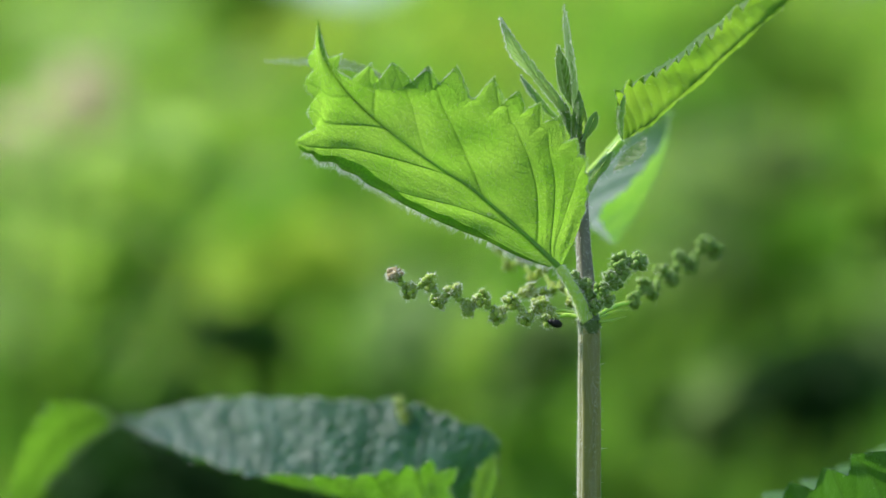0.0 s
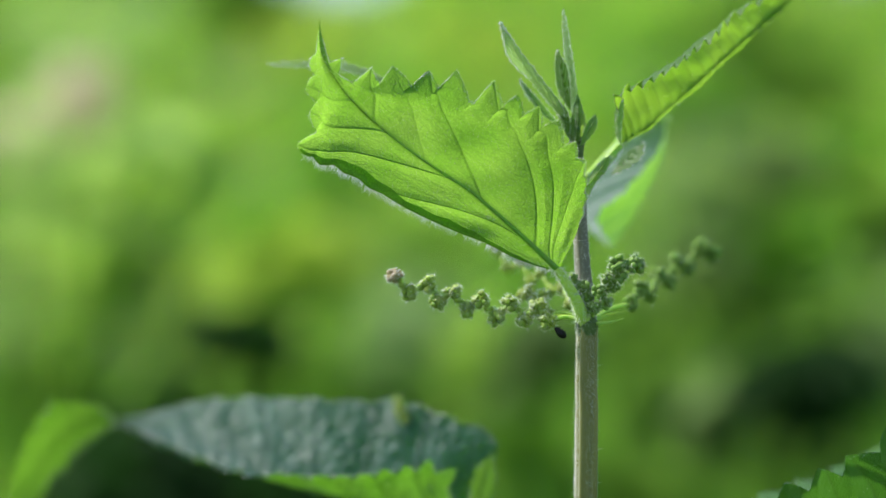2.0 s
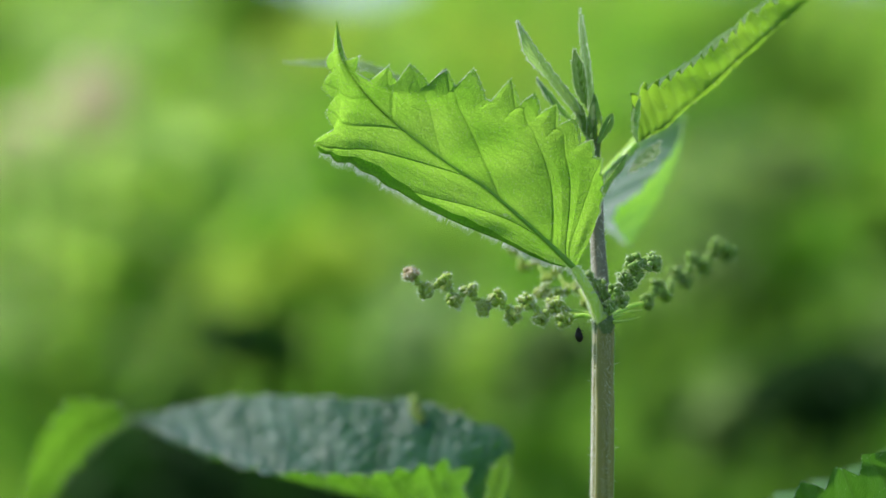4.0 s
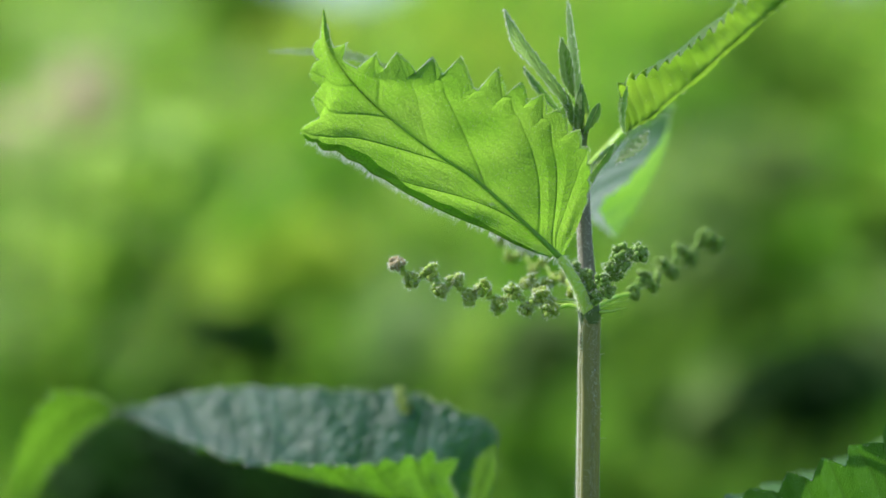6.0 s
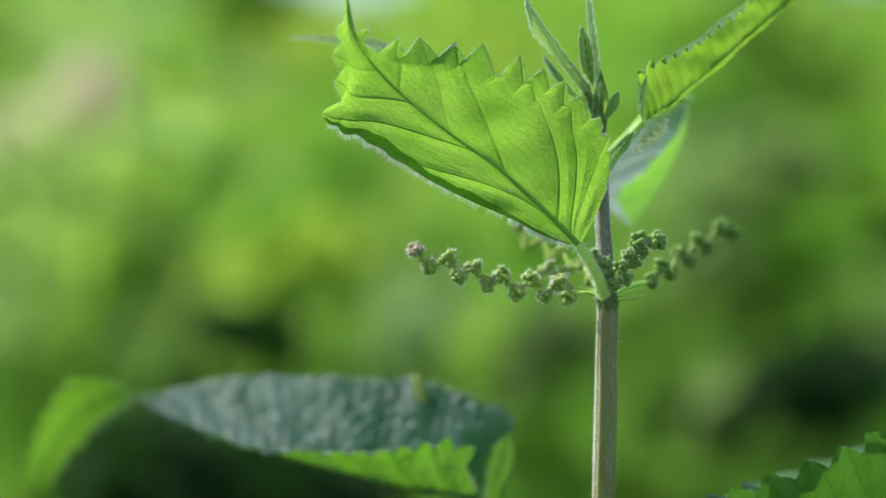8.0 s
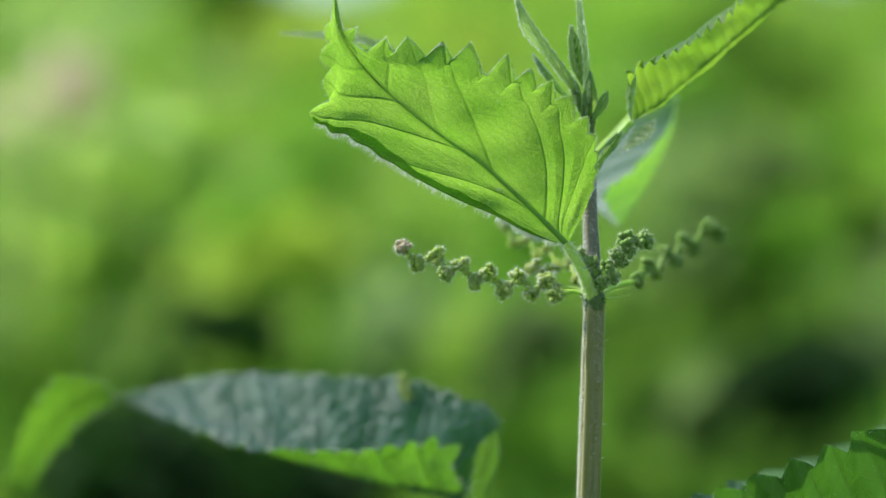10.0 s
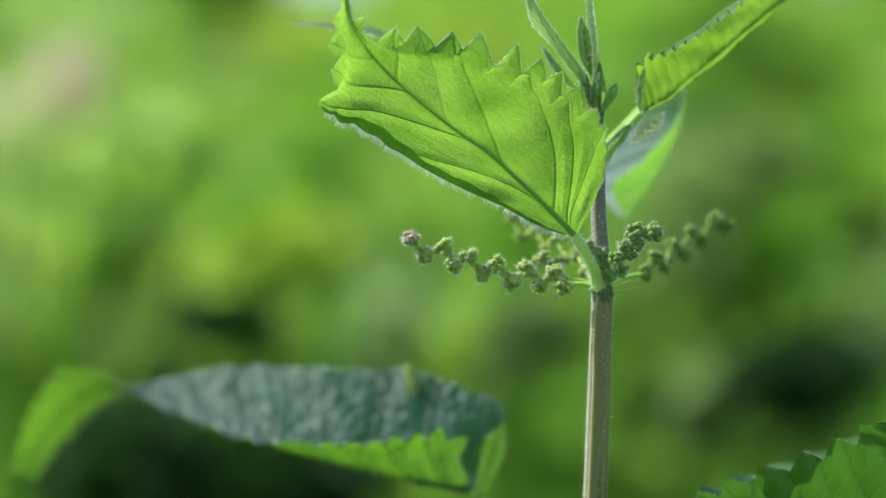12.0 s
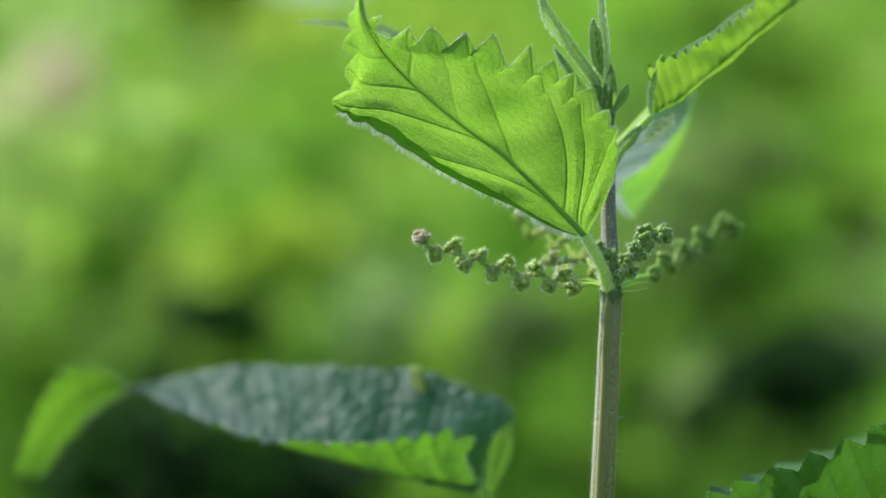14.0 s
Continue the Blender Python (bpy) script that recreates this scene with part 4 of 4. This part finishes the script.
def other_leaves():
    # narrow leaf seen edge-on from below
    st = [(0.0308, 0.5050, 0.8614), (0.0334, 0.5060, 0.8662), (0.0366, 0.5070, 0.8702), (0.0400, 0.5080, 0.8742)]
    part("leaf_stalk", tube(bmesh.new(), st, (0.0012, 0.0011, 0.001, 0.0009), 12, 20, 0.05), M_PETIOLE, nettle)
    tagged(part("bristles", stalk_hairs(st, (0.0012, 0.001), 400, 0.0008), M_HAIR, nettle, "fine pale stinging hairs"), kind="stuff")
    mid = [(0.0402, 0.5080, 0.8743), (0.0463, 0.5100, 0.8788), (0.0545, 0.5125, 0.8856), (0.0626, 0.5160, 0.8929), (0.0706, 0.5200, 0.9001), (0.0783, 0.5240, 0.9066), (0.0861, 0.5280, 0.9136)]
    up = [(0.0402, 0.5080, 0.8743), (0.0395, 0.5010, 0.8832), (0.0454, 0.5020, 0.8870), (0.0532, 0.5050, 0.8918), (0.0607, 0.5090, 0.8975), (0.0691, 0.5150, 0.9044), (0.0861, 0.5280, 0.9136)]
    lo = [(0.0402, 0.5080, 0.8743), (0.0474, 0.5155, 0.8790), (0.0557, 0.5190, 0.8859), (0.0639, 0.5220, 0.8933), (0.0716, 0.5240, 0.9004), (0.0789, 0.5255, 0.9067), (0.0861, 0.5280, 0.9136)]
    teeth = [(k, 0.0026 - 0.0008 * k, 0.030, 0.5) for k in np.linspace(0.16, 0.96, 15)]
    ribs = [(k, k + 0.16, 0.9, 0.7) for k in np.linspace(0.02, 0.86, 17)]
    bl = veined(mid, up, lo, (teeth, teeth), (ribs, ribs), thick=0.00025, round_tooth=0.8, ladder=0.08, bow=(-0.0036, 0.0006), crease=(0.78, 0.5), forward=0.5, curl=0.35, quilt=0.0013, ridge=0.0004, wave=0.0012)
    leaf_part("leaf", bl, M_SIDE, nettle, "narrow bright green toothed blade seen edge-on", 260, 18, mid[0], 900, 0.0008, thick=0.00005)
    # its base, turned over
    line = [(0.0402, 0.5075, 0.8740), (0.0393, 0.5040, 0.8772), (0.0391, 0.5015, 0.8808), (0.0400, 0.4990, 0.8844)]
    e1 = [(0.0402, 0.5075, 0.8740), (0.0387, 0.5060, 0.8773), (0.0388, 0.5040, 0.8810), (0.0400, 0.4990, 0.8844)]
    e2 = [(0.0402, 0.5075, 0.8740), (0.0396, 0.5015, 0.8771), (0.0398, 0.4990, 0.8811), (0.0400, 0.4990, 0.8844)]
    leaf_part("leaf_lobe", Blade(line, e1, e2, teeth=4, tooth=0.0008, veins=4, quilt=0.0003), M_YOUNG, nettle, "silvery turned-over base of the narrow blade", 50, 8, line[0], 160, 0.0007)
    # small dark toothed leaf under its stalk
    mid = [(0.0382, 0.5120, 0.8674), (0.0409, 0.5140, 0.8705), (0.0437, 0.5160, 0.8729), (0.0467, 0.5180, 0.8755)]
    e1 = [(0.0382, 0.5120, 0.8674), (0.0414, 0.5090, 0.8692), (0.0444, 0.5110, 0.8716), (0.0467, 0.5180, 0.8755)]
    e2 = [(0.0382, 0.5120, 0.8674), (0.0407, 0.5190, 0.8714), (0.0434, 0.5210, 0.8740), (0.0467, 0.5180, 0.8755)]
    leaf_part("leaf", Blade(mid, e1, e2, teeth=5, tooth=(0.0018, 0.0008), veins=5, forward=0.2), M_DROOP, nettle, "small dark green folded blade", 80, 8, mid[0], 150, 0.0007)
    # drooping leaf behind the stem, folded so that both halves hang to one side
    st = [(0.0315, 0.5080, 0.8657), (0.0390, 0.5230, 0.8734), (0.0470, 0.5400, 0.8814), (0.0560, 0.5600, 0.8833)]
    part("leaf_stalk", tube(bmesh.new(), st, (0.0011, 0.001, 0.0009, 0.0008), 10, 16), M_PETIOLE, nettle)
    mid = [(0.0560, 0.5600, 0.8833), (0.0557, 0.5620, 0.8768), (0.0534, 0.5630, 0.8696), (0.0484, 0.5620, 0.8598), (0.0423, 0.5580, 0.8508)]
    lit = [(0.0560, 0.5600, 0.8833), (0.0535, 0.5560, 0.8754), (0.0455, 0.5530, 0.8654), (0.0387, 0.5530, 0.8588), (0.0423, 0.5580, 0.8508)]
    grey = [(0.0560, 0.5600, 0.8833), (0.0455, 0.5720, 0.8762), (0.0382, 0.5760, 0.8696), (0.0360, 0.5720, 0.8588), (0.0423, 0.5580, 0.8508)]
    bl = Blade(mid, lit, grey, teeth=9, tooth=(0.0022, 0.0016), veins=7, quilt=0.0004, ridge=-0.0003, forward=0.2)
    leaf_part("leaf", bl, M_BACK, nettle, "drooping folded blade, tinted sky grey-blue above and lit green below", 140, 16, mid[0], 300, 0.0008)
    # tip of a leaf that hangs behind the large one
    mid = [(0.0006, 0.5220, 0.8808), (-0.0112, 0.5240, 0.8881), (-0.0217, 0.5260, 0.8926), (-0.0324, 0.5290, 0.8940), (-0.0426, 0.5320, 0.8942)]
    e1 = [(0.0006, 0.5220, 0.8808), (-0.0120, 0.5260, 0.8895), (-0.0223, 0.5280, 0.8938), (-0.0327, 0.5310, 0.8947), (-0.0426, 0.5320, 0.8942)]
    e2 = [(0.0006, 0.5220, 0.8808), (-0.0107, 0.5210, 0.8868), (-0.0215, 0.5240, 0.8916), (-0.0323, 0.5280, 0.8932), (-0.0426, 0.5320, 0.8942)]
    leaf_part("leaf", Blade(mid, e1, e2, teeth=9, tooth=0.0010, veins=7), M_YOUNG, nettle, "narrow silvery leaf tip", 80, 8, mid[0], 700, 0.0008)
    # folded young leaves at the tip
    part("shoot_tip", tube(bmesh.new(), [(0.0301, 0.5065, 0.8708), (0.0300, 0.5070, 0.8746), (0.0300, 0.5080, 0.8788)], (0.0013, 0.0018, 0.0009), 14, 14, 0.06), M_NODE, nettle, "green swollen growing tip")
    young_leaf(
        [(0.0279, 0.5070, 0.8786), (0.0249, 0.5050, 0.8832), (0.0201, 0.5030, 0.8888), (0.0162, 0.5010, 0.8942), (0.0139, 0.4990, 0.8981), (0.0122, 0.4980, 0.9014)],
        [(0.0279, 0.5070, 0.8786), (0.0237, 0.5060, 0.8836), (0.0192, 0.5040, 0.8888), (0.0150, 0.5020, 0.8930), (0.0133, 0.5000, 0.8976), (0.0122, 0.4980, 0.9014)],
        [(0.0279, 0.5070, 0.8786), (0.0258, 0.5010, 0.8832), (0.0211, 0.5000, 0.8891), (0.0169, 0.4990, 0.8945), (0.0142, 0.4980, 0.8983), (0.0122, 0.4980, 0.9014)],
        M_YOUNG, 11, 1500, "young folded green leaf with silvery hairs")
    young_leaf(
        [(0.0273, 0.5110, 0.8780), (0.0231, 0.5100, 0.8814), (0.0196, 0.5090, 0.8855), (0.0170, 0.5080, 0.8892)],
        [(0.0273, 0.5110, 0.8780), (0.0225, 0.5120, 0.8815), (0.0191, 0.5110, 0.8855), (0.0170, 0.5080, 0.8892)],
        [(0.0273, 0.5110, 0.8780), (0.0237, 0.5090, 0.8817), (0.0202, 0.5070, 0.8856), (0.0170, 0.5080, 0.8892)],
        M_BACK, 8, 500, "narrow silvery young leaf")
    young_leaf(
        [(0.0300, 0.5080, 0.8787), (0.0293, 0.5070, 0.8850), (0.0284, 0.5050, 0.8918), (0.0274, 0.5030, 0.8981), (0.0266, 0.5020, 0.9048)],
        [(0.0300, 0.5080, 0.8787), (0.0284, 0.5090, 0.8851), (0.0276, 0.5070, 0.8919), (0.0268, 0.5050, 0.8987), (0.0266, 0.5020, 0.9048)],
        [(0.0300, 0.5080, 0.8787), (0.0298, 0.5040, 0.8848), (0.0289, 0.5020, 0.8915), (0.0278, 0.5010, 0.8979), (0.0266, 0.5020, 0.9048)],
        M_YOUNG, 9, 1200, "narrow silvery young leaf")
    young_leaf(
        [(0.0286, 0.5060, 0.8817), (0.0274, 0.5050, 0.8861), (0.0263, 0.5030, 0.8906), (0.0253, 0.5020, 0.8955)],
        [(0.0286, 0.5060, 0.8817), (0.0260, 0.5070, 0.8862), (0.0251, 0.5050, 0.8915), (0.0253, 0.5020, 0.8955)],
        [(0.0286, 0.5060, 0.8817), (0.0282, 0.5020, 0.8862), (0.0272, 0.5000, 0.8911), (0.0253, 0.5020, 0.8955)],
        M_BUD, 7, 250, "dark green young leaf lit through at its middle")
    young_leaf(
        [(0.0295, 0.5050, 0.8726), (0.0298, 0.5030, 0.8772), (0.0300, 0.5020, 0.8809), (0.0299, 0.5030, 0.8853)],
        [(0.0295, 0.5050, 0.8726), (0.0283, 0.5060, 0.8770), (0.0288, 0.5050, 0.8809), (0.0299, 0.5030, 0.8853)],
        [(0.0295, 0.5050, 0.8726), (0.0316, 0.5060, 0.8773), (0.0313, 0.5050, 0.8814), (0.0299, 0.5030, 0.8853)],
        M_BUD, 6, 350, "dark folded leaf bud")
    young_leaf(
        [(0.0307, 0.5040, 0.8738), (0.0319, 0.5020, 0.8762), (0.0329, 0.5010, 0.8784), (0.0339, 0.5010, 0.8807)],
        [(0.0307, 0.5040, 0.8738), (0.0314, 0.5030, 0.8768), (0.0324, 0.5020, 0.8791), (0.0339, 0.5010, 0.8807)],
        [(0.0307, 0.5040, 0.8738), (0.0329, 0.5050, 0.8760), (0.0341, 0.5040, 0.8782), (0.0339, 0.5010, 0.8807)],
        M_YOUNG, 6, 200, "tiny pale opening leaf")
    young_leaf(
        [(0.0283, 0.5060, 0.8754), (0.0274, 0.5050, 0.8785), (0.0268, 0.5050, 0.8814), (0.0258, 0.5060, 0.8845)],
        [(0.0283, 0.5060, 0.8754), (0.0265, 0.5070, 0.8789), (0.0259, 0.5070, 0.8818), (0.0258, 0.5060, 0.8845)],
        [(0.0283, 0.5060, 0.8754), (0.0282, 0.5040, 0.8786), (0.0276, 0.5040, 0.8816), (0.0258, 0.5060, 0.8845)],
        M_BUD, 6, 250, "dark folded leaf bud")
    young_leaf(
        [(0.0322, 0.5040, 0.8647), (0.0341, 0.5020, 0.8674), (0.0355, 0.5010, 0.8693), (0.0372, 0.5000, 0.8716)],
        [(0.0322, 0.5040, 0.8647), (0.0334, 0.5040, 0.8678), (0.0351, 0.5030, 0.8699), (0.0372, 0.5000, 0.8716)],
        [(0.0322, 0.5040, 0.8647), (0.0353, 0.5050, 0.8670), (0.0368, 0.5040, 0.8691), (0.0372, 0.5000, 0.8716)],
        M_YOUNG, 6, 250, "small folded leaflet on the stalk")


other_leaves()

catkin(nettle, [(0.0298, 0.4990, 0.8350), (0.0255, 0.5000, 0.8358), (0.0193, 0.5010, 0.8364), (0.0118, 0.5020, 0.8373), (0.0043, 0.5030, 0.8388), (-0.0032, 0.5040, 0.8408), (-0.0111, 0.5050, 0.8430)], 12, 0.00215, [M_BEAD, M_BEAD_TIP], "string of hairy yellow-green flower knots, browned at its tip", 11, 0.0017, (0.95, 0.95, 0.95, 0.9), 3800, start=0.22)
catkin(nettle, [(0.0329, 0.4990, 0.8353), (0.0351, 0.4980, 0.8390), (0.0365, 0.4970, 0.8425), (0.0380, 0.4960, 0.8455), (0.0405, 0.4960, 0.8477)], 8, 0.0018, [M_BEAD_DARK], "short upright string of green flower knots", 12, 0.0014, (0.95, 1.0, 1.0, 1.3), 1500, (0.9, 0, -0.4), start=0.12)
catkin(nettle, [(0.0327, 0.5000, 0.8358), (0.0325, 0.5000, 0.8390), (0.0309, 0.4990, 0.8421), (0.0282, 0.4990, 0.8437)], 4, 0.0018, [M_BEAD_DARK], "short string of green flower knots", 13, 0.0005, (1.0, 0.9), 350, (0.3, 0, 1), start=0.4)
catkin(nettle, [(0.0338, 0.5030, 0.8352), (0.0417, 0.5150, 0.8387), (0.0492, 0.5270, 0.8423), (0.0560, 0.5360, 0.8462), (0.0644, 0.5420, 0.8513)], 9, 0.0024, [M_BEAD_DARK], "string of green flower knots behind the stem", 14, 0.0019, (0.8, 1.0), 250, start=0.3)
catkin(nettle, [(0.0307, 0.5040, 0.8358), (0.0259, 0.5200, 0.8418), (0.0199, 0.5340, 0.8449), (0.0129, 0.5480, 0.8489)], 8, 0.0016, [M_BEAD], "string of pale flower knots behind the leaf", 15, 0.0014, (0.9, 1.0), 300)
catkin(nettle, [(0.0305, 0.5040, 0.8354), (0.0252, 0.5070, 0.8369), (0.0216, 0.5110, 0.8394), (0.0179, 0.5150, 0.8412)], 5, 0.0015, [M_BEAD], "short string of pale flower knots", 16, 0.0012, (0.9, 1.0), 900, start=0.42)


# ---- the beetle ----
def make_beetle():
    ob = thing("beetle", NODE, "tiny shiny black beetle crawling on the nettle", "insect")
    def ball(m, sub=3):
        bm = bmesh.new()
        bmesh.ops.create_icosphere(bm, subdivisions=sub, radius=1, matrix=Matrix.Translation(NODE) @ m)
        return bm
    part("wing_case", ball(Matrix.Translation((0.0002, 0, 0)) @ Matrix.Diagonal((0.00140, 0.0009, 0.0009, 1))), M_FLY, ob)
    part("thorax", ball(Matrix.Translation((-0.0010, 0, 0.0001)) @ Matrix.Diagonal((0.0006, 0.00065, 0.0006, 1))), M_FLY, ob)
    part("head", ball(Matrix.Translation((-0.0015, 0, 0.0001)) @ Matrix.Diagonal((0.0003, 0.0004, 0.0003, 1))), M_FLY, ob)
    for s in (-1, 1):
        for x in (-0.0009, -0.0002, 0.0005):
            a = NODE + Vector((x, s * 0.0004, 0.0003))
            bm = tube(bmesh.new(), [a, a + Vector((0, s * 0.0006, 0.0003)), a + Vector((0, s * 0.0009, 0.0009))], (0.00009, 0.00007, 0.00004), 6, 6)
            part("leg", bm, M_FLY, ob)
        a = NODE + Vector((-0.0017, s * 0.0002, 0.0002))
        part("feeler", tube(bmesh.new(), [a, a + Vector((-0.0004, s * 0.0003, 0.0002)), a + Vector((-0.0008, s * 0.0004, 0.0001))], (0.00005, 0.00004, 0.00003), 6, 6), M_FLY, ob)
    return ob


beetle = make_beetle()

# seconds and lean, in degrees, of the nettle about its joint; of its large leaf about the leaf's base
SWAY = [(0, 0.0), (0.5, -0.13), (1, 0.13), (1.5, -0.11), (2, 0.16), (2.5, 0.27), (2.7, 0.26), (4.8, -0.03), (5, -0.05), (5.5, -0.12), (6, 0.21), (6.5, 0.44), (7, 0.26), (7.5, 0.53), (8, 0.49), (8.2, 0.48), (10.3, 1.02), (10.5, 1.01), (11, 1.07), (11.5, 1.22), (12, 1.17), (12.5, 1.26), (13, 1.57), (13.5, 1.67), (14, 1.67)]
LEAN = [(0, 0.0), (0.5, -0.04), (1, 0.08), (1.5, -0.3), (2, -0.17), (2.5, 0.1), (2.7, 0.1), (4.8, -0.22), (5, -0.22), (5.5, -0.11), (6, 0.04), (6.5, 0.05), (7, 0.28), (7.5, 0.29), (8, 0.54), (8.2, 0.54), (10.3, -0.19), (10.5, -0.19), (11, -0.17), (11.5, 0.04), (12, 0.06), (12.5, -0.04), (13, 0.15), (13.5, -0.0), (14, 0.01)]
# seconds; across, up, away from the joint in metres; turn of the body
CRAWL = [
    (0.0, -0.0077, 0.0002, -0.0045, 14), (0.5, -0.0069, -0.0004, -0.004, 45), (1.0, -0.0063, -0.0010, -0.0035, 60), (1.5, -0.0062, -0.0015, -0.003, 20),
    (2.0, -0.0060, -0.0016, -0.002, 40), (2.5, -0.0055, -0.0025, -0.0005, 65), (2.7, -0.0055, -0.0026, 0.0, 75), (4.8, -0.0051, -0.0026, 0.001, 80),
    (5.0, -0.0047, -0.0014, 0.002, 70), (5.5, -0.0030, -0.0008, 0.0036, 40), (6.0, -0.0004, -0.0010, 0.0044, 80), (6.5, 0.0003, -0.0012, 0.0046, 88), (14.0, 0.0003, -0.0012, 0.0046, 88),
]


def motions():
    def bent(t):
        lean = float(np.interp(t, [r[0] for r in SWAY], [r[1] for r in SWAY]))
        return Matrix.Translation(NODE) @ pose(0, 0, 0, 0, lean, 0) @ Matrix.Translation(-NODE)
    walk(nettle, [(t, bent(t) @ Matrix.Translation(FOOT)) for t, _ in SWAY])
    rest = MAIN.location.copy()
    walk(MAIN, [(t, Matrix.Translation(rest) @ pose(0, 0, 0, 0, a, 0)) for t, a in LEAN])
    walk(beetle, [(t, bent(t) @ Matrix.Translation(NODE + Vector((x, y, z))) @ pose(0, 0, 0, 0, a, 0)) for t, x, z, y, a in CRAWL])


motions()
